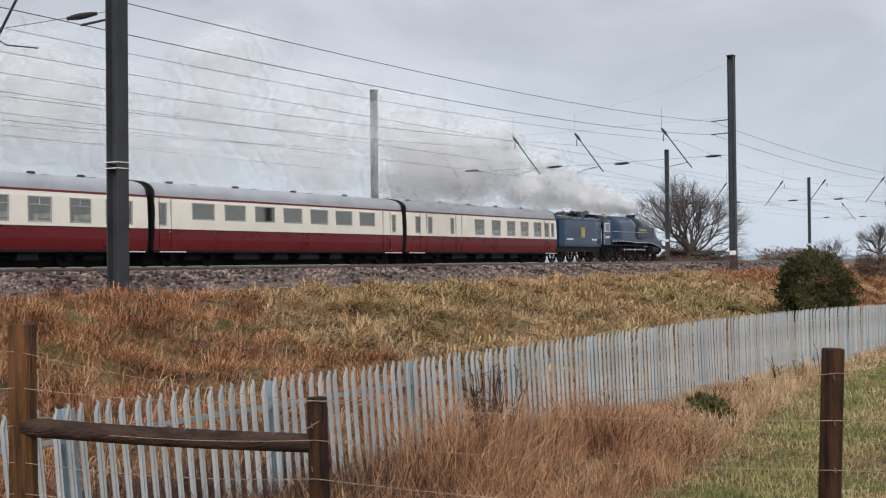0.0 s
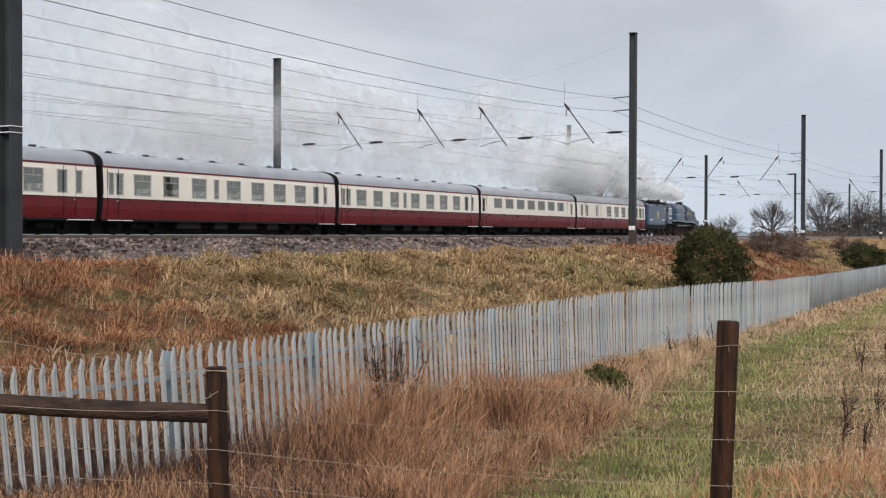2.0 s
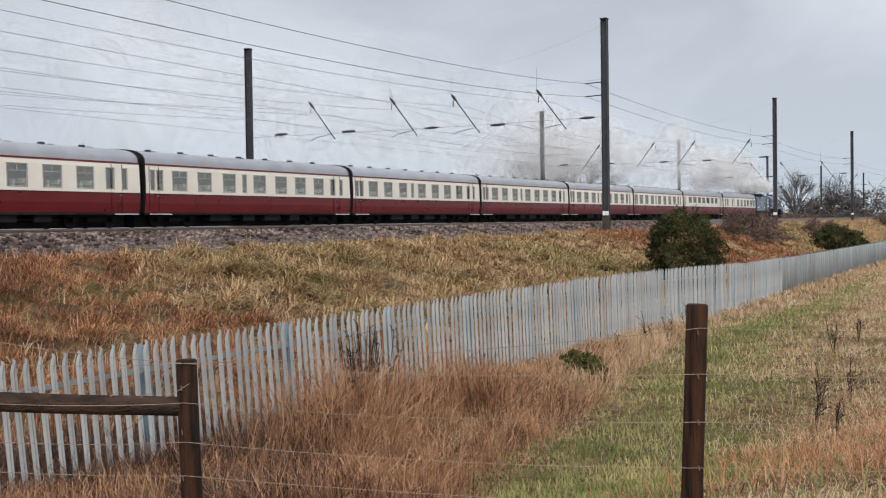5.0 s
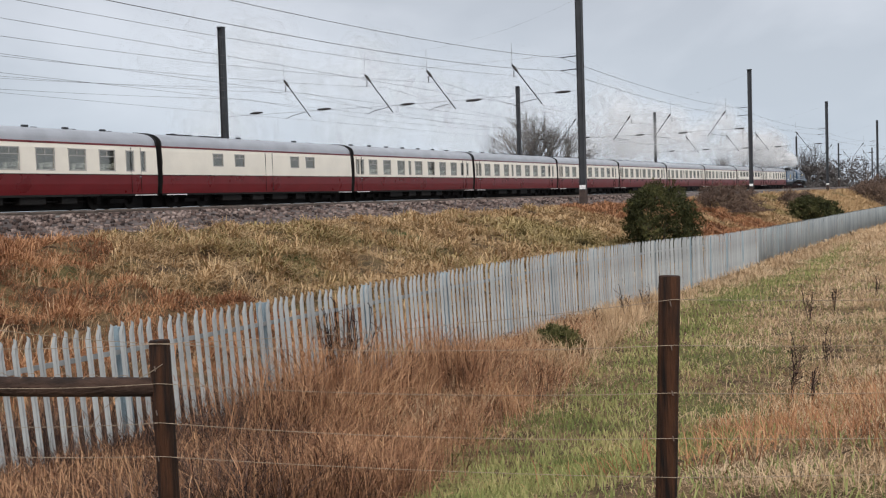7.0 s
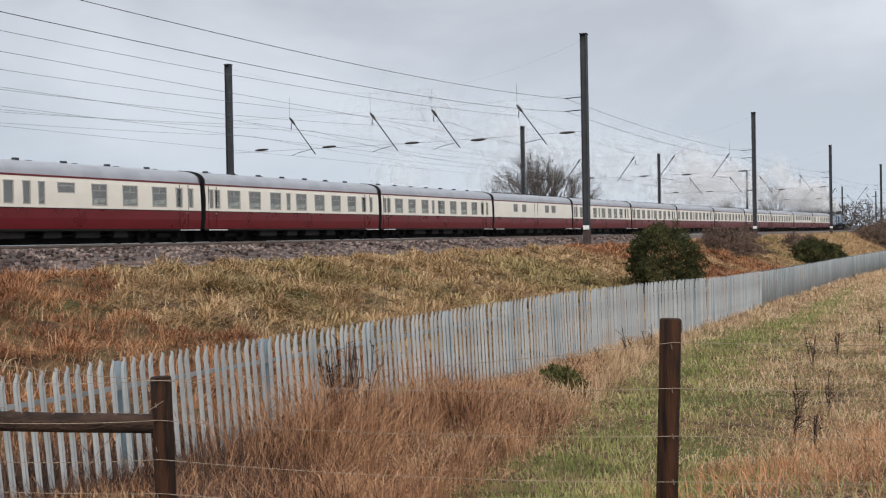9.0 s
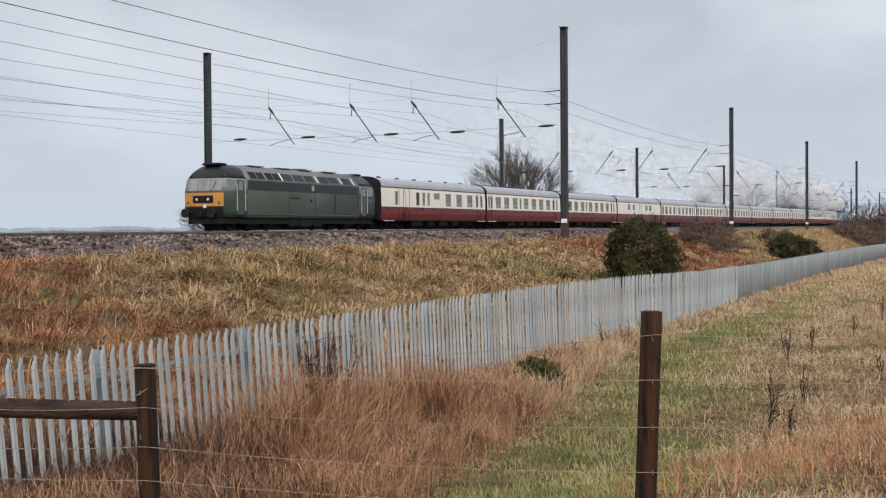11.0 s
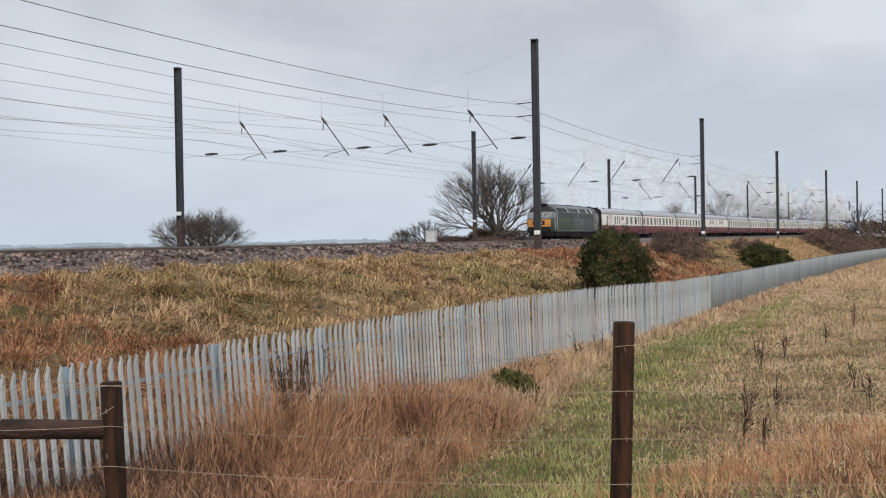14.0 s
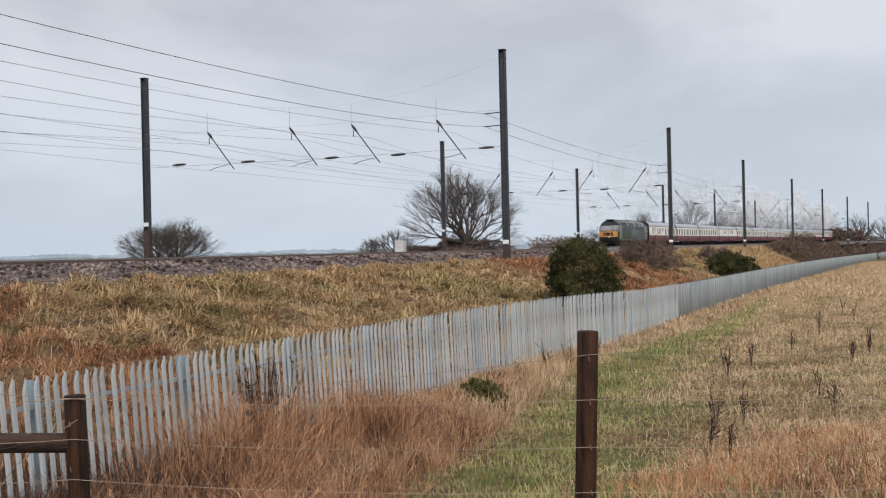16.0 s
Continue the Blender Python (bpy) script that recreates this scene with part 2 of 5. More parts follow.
def thing(name, label, category, m=None, group="", kind=""):
    ob = new(name)
    ob.empty_display_size = 0.2
    if m is not None:
        ob.matrix_world = m
    return tagged(ob, label, category, group, kind)


def smooth_step(a, b, v):
    v = np.clip((v - a) / (b - a), 0, 1)
    return v * v * (3 - 2 * v)


TRACKS = (-39.4, -33.8, -29.8, -24.4)
RAIL_Z = 1.6
BEND, BEND_Y = 1.37e-4, 65.3


def bend(y):
    """Sideways offset of the railway, which curves gently and runs straight far off."""
    c = np.clip(y, -30, 420)
    return BEND * (c - BEND_Y) ** 2 + 2 * BEND * (c - BEND_Y) * (y - c) * (y > 0)


def terrain(x, y):
    """Height of the ground: the field, the dip at the fence, the embankment and the country beyond."""
    x, y = np.asarray(x, float), np.asarray(y, float)
    off = bend(y) * smooth_step(-8, -20, x)
    field = -1.28 * smooth_step(3.0, 10.0, -0.8 * x + 0.45 * y) - 0.95 * smooth_step(25, 190, y)
    field = field - 0.25 * smooth_step(1, 12, x)
    u = x - off
    bank = smooth_step(-9.5, -20.6, u) 
    top = 0.94
    z = field * (1 - bank) + top * bank
    far = smooth_step(-46, -60, u)
    return z * (1 - far) + (0.2) * far

# ---- ground ----
def path_mask(x, y):
    """The trodden green path through the field, and greener ground beside the wooden fence."""
    mid = np.interp(y, [6, 12, 18, 21, 26, 31, 35, 41, 53, 70, 120], [-4.2, -4.5, -5.0, -5.4, -6.0, -6.4, -6.3, -5.6, -6.1, -6.9, -7.2])
    return np.exp(-((x - mid) / np.interp(y, [8, 14, 18, 27, 36, 42, 55, 90], [1.55, 1.35, 1.3, 1.35, 1.05, 0.7, 0.5, 0.32])) ** 2) * np.interp(y, [30, 40, 60, 100], [1.0, 0.9, 0.7, 0.3])


def build_ground():
    xs = np.concatenate((np.array([-3000, -1500, -700, -350, -180, -110, -80, -66]), np.arange(-60, -24, 1.5), np.arange(-24, 14, 0.4), np.array([15, 18, 24, 35, 60, 120, 300, 800, 3000])))
    ys = np.concatenate((np.array([-800, -300, -120, -60, -30, -15]), np.arange(-8, 60, 0.5), np.arange(60, 260, 3.0), np.array([268, 280, 295, 310, 330, 350, 370, 395, 420, 450, 480, 520, 600, 700, 850, 1000, 1250, 1600, 3000])))
    gx, gy = np.meshgrid(xs, ys)
    z = terrain(gx, gy)
    rough = np.array([noise.noise((a * 0.7, b * 0.7, 0.0)) * 0.10 + noise.noise((a * 2.1, b * 2.1, 3.0)) * 0.04 for a, b in zip(gx.ravel(), gy.ravel())]).reshape(z.shape)
    near = (np.abs(gx) < 24) & (gy < 260)
    bankside = (gx < -9.6) & (gx > -20.4) & (gy < 160)
    z = z + np.where(near, rough, 0) * np.where(bankside, 2.4, 0.35)
    n, m = len(ys), len(xs)
    idx = np.arange(n * m).reshape(n, m)
    quads = np.stack((idx[:-1, :-1], idx[:-1, 1:], idx[1:, 1:], idx[1:, :-1]), -1).reshape(-1, 4)
    ob = soup("ground", np.stack((gx, gy, z), -1).reshape(-1, 3), quads, ground_material())
    ob.data.polygons.foreach_set("use_smooth", [True] * len(ob.data.polygons))
    tagged(ob, "winter ground of matted straw-coloured grass with green patches", "ground", kind="structure")


def ground_material():
    m = bpy.data.materials.new("matted_winter_grass")
    m.use_nodes = True
    n, l = m.node_tree.nodes, m.node_tree.links
    b = n["Principled BSDF"]
    b.inputs["Roughness"].default_value, b.inputs["Specular IOR Level"].default_value = 0.95, 0.1
    co = n.new("ShaderNodeTexCoord")
    cols = []
    for scale, detail in ((0.25, 4), (2.2, 5), (14, 4)):
        t = n.new("ShaderNodeTexNoise")
        t.inputs["Scale"].default_value, t.inputs["Detail"].default_value = scale, detail
        l.new(co.outputs["Object"], t.inputs["Vector"])
        cols.append(t)
    r1 = n.new("ShaderNodeValToRGB")
    r1.color_ramp.elements[0].position, r1.color_ramp.elements[0].color = 0.35, (0.075, 0.048, 0.03, 1)
    r1.color_ramp.elements[1].position, r1.color_ramp.elements[1].color = 0.62, (0.20, 0.135, 0.07, 1)
    l.new(cols[1].outputs["Fac"], r1.inputs[0])
    r2 = n.new("ShaderNodeValToRGB")
    r2.color_ramp.elements[0].position, r2.color_ramp.elements[0].color = 0.5, (0, 0, 0, 1)
    r2.color_ramp.elements[1].position, r2.color_ramp.elements[1].color = 0.68, (1, 1, 1, 1)
    l.new(cols[0].outputs["Fac"], r2.inputs[0])
    mx = n.new("ShaderNodeMix")
    mx.data_type = "RGBA"
    mx.inputs["B"].default_value = (0.10, 0.11, 0.038, 1)
    l.new(r2.outputs[0], mx.inputs["Factor"])
    l.new(r1.outputs[0], mx.inputs["A"])
    hs = n.new("ShaderNodeHueSaturation")
    mr = n.new("ShaderNodeMapRange")
    mr.inputs["To Min"].default_value, mr.inputs["To Max"].default_value = 0.6, 1.4
    l.new(cols[2].outputs["Fac"], mr.inputs["Value"])
    l.new(mr.outputs[0], hs.inputs["Value"])
    l.new(mx.outputs["Result"], hs.inputs["Color"])
    l.new(hs.outputs[0], b.inputs["Base Color"])
    bp = n.new("ShaderNodeBump")
    bp.inputs["Strength"].default_value, bp.inputs["Distance"].default_value = 0.8, 0.08
    l.new(cols[2].outputs["Fac"], bp.inputs["Height"])
    l.new(bp.outputs[0], b.inputs["Normal"])
    return m


def build_ballast():
    """The ballast bed: shoulders sloping up to a flat top."""
    prof = [(-46.5, 0.9), (-43.2, 1.22), (-42.0, 1.50), (-37.0, 1.50), (-36.6, 1.45), (-32, 1.47), (-27, 1.47), (-22.9, 1.47), (-22.2, 1.28), (-21.3, 1.02), (-20.2, 0.84)]
    ys = list(range(-40, 60, 1)) + list(range(60, 300, 4)) + list(range(300, 1501, 20))
    verts, faces = [], []
    for y in ys:
        for x, z in prof:
            verts.append((x + bend(y), y, z + noise.noise((x * 0.9, y * 0.6, 5)) * 0.05))
    k = len(prof)
    for i in range(len(ys) - 1):
        for j in range(k - 1):
            a = i * k + j
            faces.append((a, a + 1, a + k + 1, a + k))
    tagged(raw("ballast", verts, faces, BALLAST), "brown-grey crushed stone ballast bed under four railway tracks", "ballast", kind="structure")


def build_stones():
    rng = np.random.default_rng(5)
    n = 11000
    y = 14 + 80 * rng.random(n) ** 1.4
    x = -20.6 - 2.6 * rng.random(n) ** 1.2
    extra = rng.random(n) < 0.35
    x = np.where(extra, -23 - 14 * rng.random(n), x)
    z = np.interp(-x, [20.4, 21.3, 22.2, 22.9, 42], [0.82, 0.98, 1.28, 1.47, 1.48]) + 0.02
    c = np.stack((x + bend(y), y, z), -1)
    base = np.array([(-1, -1, -1), (1, -1, -1), (1, 1, -1), (-1, 1, -1), (-1, -1, 1), (1, -1, 1), (1, 1, 1), (-1, 1, 1)], float)
    v = base[None] * (0.022 + 0.03 * rng.random((n, 1, 1))) * (0.7 + 0.6 * rng.random((n, 8, 3)))
    v = v + c[:, None]
    q = np.array([(0, 3, 2, 1), (4, 5, 6, 7), (0, 1, 5, 4), (1, 2, 6, 5), (2, 3, 7, 6), (3, 0, 4, 7)])
    quads = (q[None] + 8 * np.arange(n)[:, None, None]).reshape(-1, 4)
    m = blades("loose_ballast_stone", (0.03, 0.022, 0.02), (0.14, 0.10, 0.088), (0.34, 0.265, 0.235), 0.8, 0.95, wild=0.7)
    tagged(soup("ballast_stones", v.reshape(-1, 3), quads, m), "loose grey and brown ballast stones on the track shoulder", "stones", kind="stuff")


def build_tracks():
    for x0 in TRACKS:
        for side in (-0.75, 0.75):
            bm = bmesh.new()
            sec = [(-0.07, -0.15), (0.07, -0.15), (0.07, -0.13), (0.012, -0.11), (0.012, -0.04), (0.036, -0.03), (0.036, 0.0), (-0.036, 0.0), (-0.036, -0.03), (-0.012, -0.04), (-0.012, -0.11), (-0.07, -0.13)]
            rings = []
            for y in list(range(-40, 300, 6)) + list(range(300, 1501, 20)):
                rings.append([bm.verts.new((x0 + side + dx + bend(y), y, RAIL_Z + dz)) for dx, dz in sec])
            for a, b in zip(rings, rings[1:]):
                for k in range(len(sec)):
                    f = bm.faces.new((a[k], a[(k + 1) % 12], b[(k + 1) % 12], b[k]))
                    f.material_index = 1 if k == 6 else 0
            ob = part("rail", bm, (RAIL, RAILHEAD))
            tagged(ob, "rusty steel running rail with a bright worn head", "rail", "running rails", "structure")
    n = 0
    verts, faces = [], []
    for x0 in TRACKS:
        for i in range(420):
            y = -30 + i * 0.7
            c = np.array([x0 + bend(y), y, 1.44])
            for dz, sx, sy in ((-0.06, 1.27, 0.14), (0.05, 1.25, 0.10)):
                for ax, ay in ((-1, -1), (1, -1), (1, 1), (-1, 1)):
                    verts.append((c[0] + ax * sx, c[1] + ay * sy, c[2] + dz))
            b = 8 * n
            faces += [(b + 4, b + 5, b + 6, b + 7)] + [(b + k, b + (k + 1) % 4, b + 4 + (k + 1) % 4, b + 4 + k) for k in range(4)]
            n += 1
    tagged(raw("sleepers", verts, faces, SLEEPER), "weathered concrete sleepers half sunk in the ballast", "sleepers", kind="stuff")


build_ground()
build_ballast()
build_stones()
build_tracks()


# ---- overhead line ----
N_LINE, F_LINE = -21.15, -44.3
SPANS = [19.3 - 49.0, 19.3, 65.3, 116.8, 168.0, 224.0, 273.6, 325.0, 376.0, 428.0]
N_TOP, F_TOP = 13.19, 12.94
ARMS = (-40.0, -34.5, -30.5, -25.2)


def mast(x, y, base, top, first, plate=1.08):
    m = thing("catenary_mast", "tall dark grey steel H-section overhead line mast beside the railway", "mast", pose(x, y, base), "overhead line masts")
    h = top - base
    bm = bmesh.new()
    for dx in (-0.165, 0.165):
        add_box(bm, (dx, 0, h / 2 - 0.3), (0.03, 0.36, h + 0.6), 0.004)
    add_box(bm, (0, 0, h / 2 - 0.3), (0.30, 0.025, h + 0.6))
    part("column", bm, STEEL, m)
    part("cap", box((0, 0, h + 0.03), (0.42, 0.44, 0.06), 0.01), STEEL, m)
    if first:
        for z in (2.62, 2.76):
            part("band", box((0, 0, z), (0.40, 0.40, 0.022), 0.004), LABEL_WHITE, m, "narrow white painted band")
    else:
        part("identification_plate", box((0.03, -0.20, plate), (0.36, 0.03, 0.24), 0.004), LABEL_WHITE, m, "white identification plate")
        part("base_guard", box((0, 0, plate * 0.42), (0.375, 0.40, plate * 0.84), 0.01), MAST_FOOT, m, "rust-brown foot of the mast")
    return m


def insulator(bm, a, b, r=0.07):
    """A ribbed spindle insulator, thick in the middle."""
    a, b = Vector(a), Vector(b)
    add_tube(bm, a, b, 0.03, sides=6)
    n = 7
    for k in range(n):
        rr = r * (0.55 + 0.6 * math.sin(math.pi * (k + 0.5) / n))
        add_tube(bm, a.lerp(b, (k + 0.02) / n), a.lerp(b, (k + 0.98) / n), rr, rr * 0.8, 8)


def headspan(i, y):
    """Cross-wires between two masts with four registration arms."""
    o = bend(y)
    h = thing("headspan", "overhead line headspan of cross wires, insulators and slanting registration arms", "headspan", pose(o, y, 0), "headspans")
    flip = -1 if i % 2 else 1
    fdy = -2.2

    def at(x, z):
        return (x, fdy * (x - N_LINE) / (F_LINE - N_LINE), z)

    bm = bmesh.new()
    up = [at(N_LINE, 12.9)] + [at(N_LINE + (F_LINE - N_LINE) * k / 16, 12.9 - 2.4 * (1 - ((k - 8) / 8) ** 2)) for k in range(1, 16)] + [at(F_LINE, 12.7)]
    strand(bm, up, 0.0028)
    part("upper_cross_wire", bm, WIRE, h)
    bm = bmesh.new()
    strand(bm, [at(N_LINE, 7.62), at(-32, 7.38), at(F_LINE, 7.28)], 0.009)
    part("lower_cross_wire", bm, WIRE, h)
    bm = bmesh.new()
    strand(bm, [at(N_LINE, 9.75), at(-32, 9.45), at(F_LINE, 9.35)], 0.004)
    part("middle_cross_wire", bm, WIRE, h)
    for x in (-42.0, -37.3, -31.8, -27.6, -22.2):
        bm = bmesh.new()
        z = 7.4 if x < -25 else 7.58
        insulator(bm, at(x - 0.45, z - 0.01), at(x + 0.45, z + 0.02), 0.075)
        part("insulator", bm, STEEL_DARK, h)
    for x in ARMS:
        t = at(x, 9.4)
        c = x + (0.85 if flip > 0 else 0.85)
        a, b = (x, x + 1.75) if flip > 0 else (x + 1.75, x)
        bm = bmesh.new()
        insulator(bm, at(a, 9.35), at(a + 0.35 * (b - a) / 1.75, 8.9), 0.08)
        part("insulator", bm, STEEL_DARK, h)
        bm = bmesh.new()
        add_tube(bm, at(a + 0.3 * (b - a) / 1.75, 8.95), at(b, 6.98), 0.035, sides=6)
        part("registration_arm", bm, STEEL, h)
        bm = bmesh.new()
        strand(bm, [at(b - 0.25 * (b - a) / 1.75, 7.3), at(c - 0.3, 7.12), at(c - 0.75 * flip, 6.95)], 0.018)
        part("steady_arm", bm, STEEL, h)
        bm = bmesh.new()
        strand(bm, [at(a, 9.35), at(a, 10.6)], 0.008)
        strand(bm, [at(a + 0.12, 9.0), at(a + 0.1, 8.6)], 0.03)
        part("hanger", bm, WIRE, h)
    return h


for i, y in enumerate(SPANS):
    mast(N_LINE + bend(y), y, 0.98 if y > 30 else 1.3, N_TOP, y < 30)
    mast(F_LINE + bend(y), y - 2.2, 1.1, F_TOP, False, 2.6)
    headspan(i, y)


def slung(x, near, far, sag, r, name, label, material=WIRE):
    """A wire along the line: near(y) gives its height up to the second mast, then it sags from mast to mast at far."""
    bm, pts = bmesh.new(), []
    for y0, y1 in zip(SPANS, SPANS[1:]):
        for k in range(12):
            s = k / 12
            y = y0 + (y1 - y0) * s
            pts.append((x + bend(y), y, near(y) if y < SPANS[2] else far - 4 * sag * s * (1 - s)))
    strand(bm, pts, r)
    return tagged(part(name, bm, material), label, "overhead wire", "overhead wires", "structure")


def rise(z0, a, b=0.0, y0=20.0):
    """Height of a wire that climbs from its low point at y0."""
    return lambda y: z0 + a * (y - y0) ** 2 + b * max(y - y0, 0) ** 3


for x in TRACKS:
    slung(x + 0.1, rise(7.42, 0.00070, 0, 24), 8.6, 0.95, 0.0072, "catenary_wire", "dark messenger wire sagging between the masts")
    slung(x + 0.1, lambda y: 6.86, 6.9, 0.0, 0.0065, "contact_wire", "copper contact wire above the track")
for z, a, far in ((7.75, 0.00075, 9.3), (7.3, 0.0006, 8.5)):
    slung(-43.9, rise(z, a), far, 0.5, 0.0075, "return_wire", "thin return wire carried by the far masts")
FEEDERS = ((8.18, 0.00045, 0.000005, 9.57), (7.40, 0.00035, 0.0000075, 8.82))
for z, a, b, far in FEEDERS:
    slung(-22.3, rise(z, a, b), far, 0.38, 0.011, "feeder_wire", "earth and feeder wire slung along the masts")
bm = bmesh.new()
for y in SPANS:
    for z, _, _, far in FEEDERS:
        zz = far if y > 60 else z
        add_tube(bm, (N_LINE + bend(y), y, zz + 0.05), (-22.35 + bend(y), y, zz), 0.03, sides=6)
tagged(part("feeder_brackets", bm, STEEL), "short steel brackets holding feeder wires off the masts", "bracket", kind="stuff")


# ---- palisade fence ----
FENCE_X = -8.2
POST_GAP, PALES = 2.75, 17
FENCE_START = 7.02 - 3 * POST_GAP


def fence_x(y):
    return FENCE_X + bend(y) * smooth_step(70, 240, y) * 0.8


def fence_top(y):
    return np.interp(y, [7, 24, 31, 40, 50, 65, 100, 190, 260, 330], [0.47, 0.45, 0.36, 0.16, 0.09, 0.03, -0.1, -0.6, -0.9, -1.0])


def fence_lean(y):
    """Degrees by which the fence has sunk over along its own line."""
    return float(np.interp(y, [6, 20, 40], [6.5, 5.0, 2.5]))


def pale_mesh(h, name):
    """A W-section pale with a split, splayed spike."""
    bm = bmesh.new()
    w, d = 0.029, 0.018
    sec = [(-w, 0), (-w * 0.55, d), (0, d * 0.45), (w * 0.55, d), (w, 0)]
    lo = [bm.verts.new((yy, xx, 0)) for xx, yy in ((a, b) for a, b in sec)]
    hi = [bm.verts.new((yy, xx, h - 0.13)) for xx, yy in sec]
    tp = [bm.verts.new((yy + 0.012, xx * 0.22 - 0.006 + 0.012 * (k % 2), h - 0.03 * abs(k - 2))) for k, (xx, yy) in enumerate(sec)]
    for a, b in ((lo, hi), (hi, tp)):
        for k in range(4):
            bm.faces.new((a[k], a[k + 1], b[k + 1], b[k]))
    thicken(bm, -0.006)
    me = bpy.data.meshes.new(name)
    bm.to_mesh(me)
    bm.free()
    return me


def build_palisade():
    f = thing("palisade_fence", "long galvanised steel palisade security fence with spiked pales below the embankment", "fence")
    rng = random.Random(11)
    metal, rust = pale_mesh(1.85, "pale"), pale_mesh(1.85, "pale_rust")
    metal.materials.append(PALE)
    rust.materials.append(PALE_RUST)
    post = bpy.data.meshes.new("post")
    bm = bmesh.new()
    for dx in (-0.05, 0.05):
        add_box(bm, (dx, 0, 0.9), (0.01, 0.11, 1.9))
    add_box(bm, (0, 0, 0.9), (0.1, 0.01, 1.9))
    bm.to_mesh(post)
    bm.free()
    post.materials.append(PALE_BLUE)
    far_v, far_q = [], []
    count = 0
    k = 0
    while True:
        y = FENCE_START + k * POST_GAP
        if y > 300:
            break
        y1 = y + POST_GAP
        xa, xb, za, zb = fence_x(y), fence_x(y1), fence_top(y), fence_top(y1)
        ang = math.atan2(xb - xa, y1 - y)
        if k < 26:
            ob = new("post", post)
            ob.parent, ob.matrix_local = f, pose(xa - 0.10, y + 1.85 * math.sin(radians(fence_lean(y))), za - 1.90, fence_lean(y), rng.uniform(-0.6, 0.6), -math.degrees(ang))
        for rz in (-0.32, -1.48):
            bm = bmesh.new()
            d = Vector((xb - xa, y1 - y, zb - za))
            tn = d.to_track_quat("Y", "Z").to_matrix().to_4x4()
            c = Vector((xa - 0.035, y, za + rz)) + d / 2
            add_box(bm, c, (0.008, d.length, 0.05), 0, tn)
            add_box(bm, c + Vector((-0.024, 0, -0.025)), (0.05, d.length, 0.007), 0, tn)
            part("fence_rail", bm, PALE, f)
        for j in range(PALES):
            s = (j + 0.5) / PALES
            x, yy, z = xa + (xb - xa) * s, y + POST_GAP * s, za + (zb - za) * s
            rusted = abs(yy - 14.2) < 0.4 and rng.random() < 0.3
            rx, ry = fence_lean(yy) + rng.gauss(0, 0.35), rng.gauss(0, 0.3)
            if k < 3 and j % 4 == 1:
                rx += rng.uniform(-0.3, 0.5)
            m = pose(x, yy + 1.8 * math.sin(radians(fence_lean(yy))), z - 1.84 + rng.uniform(-0.010, 0.010), rx, ry, -math.degrees(ang))
            if count < 300:
                ob = new("pale", rust if rusted else metal)
                ob.parent, ob.matrix_local = f, m
                count += 1
            else:
                far_v.append((m, rusted))
        k += 1
    src = np.array([v.co for v in metal.vertices])
    polys = [tuple(q.vertices) for q in metal.polygons if len(q.vertices) == 4]
    vs = np.concatenate([src @ np.array(m.to_3x3()).T + np.array(m.translation) for m, _ in far_v])
    qs = (np.array(polys)[None] + len(src) * np.arange(len(far_v))[:, None, None]).reshape(-1, 4)
    far_mat = blades("far_galvanised_pale", (0.28, 0.31, 0.325), (0.34, 0.37, 0.38), (0.40, 0.43, 0.44), 0.5, 0.55)
    tagged(soup("pale_run", vs, qs, far_mat, f), kind="stuff")
    # darker gaps where posts stand further on
    for y in (35.6, 38.4, 41.1, 44.0, 52.0):
        part("post", box((fence_x(y) + 0.02, y, fence_top(y) - 0.92), (0.05, 0.12, 1.8)), PALE_BLUE, f)


build_palisade()


# ---- wooden stock fence ----
def log(a, b, r, bend_by=0.0, seed=0, rings=9, sides=14):
    """A round timber: slightly bowed and uneven, with chamfered ends."""
    a, b = Vector(a), Vector(b)
    d = b - a
    q = d.to_track_quat("Z", "Y").to_matrix()
    bm = bmesh.new()
    rows = []
    for i in range(rings + 1):
        s = i / rings
        rr = r * (0.9 if i in (0, rings) else 1.0)
        s2 = 0.006 / d.length if i == 1 else (1 - 0.006 / d.length if i == rings - 1 else s)
        c = a + d * s2 + q @ Vector((0, bend_by * math.sin(math.pi * s), 0))
        rows.append([bm.verts.new(c + q @ Vector((math.cos(t), math.sin(t), 0)) * rr * (1 + 0.05 * noise.noise((math.cos(t) * 1.3 + seed, math.sin(t) * 1.3, s * d.length * 2))))
                     for t in (2 * math.pi * k / sides for k in range(sides))])
    for u, w in zip(rows, rows[1:]):
        for k in range(sides):
            bm.faces.new((u[k], u[(k + 1) % sides], w[(k + 1) % sides], w[k]))
    bm.faces.new(rows[0][::-1])
    bm.faces.new(rows[-1])
    for f in bm.faces:
        f.smooth = len(f.verts) == 4
    return bm


P1, P2, P0 = Vector((-1.385, 5.64, 0)), Vector((-3.59, 4.55, 0)), Vector((-4.72, 3.72, 0))
TOPS = {0: 1.385, 1: 1.24, 2: 1.01}


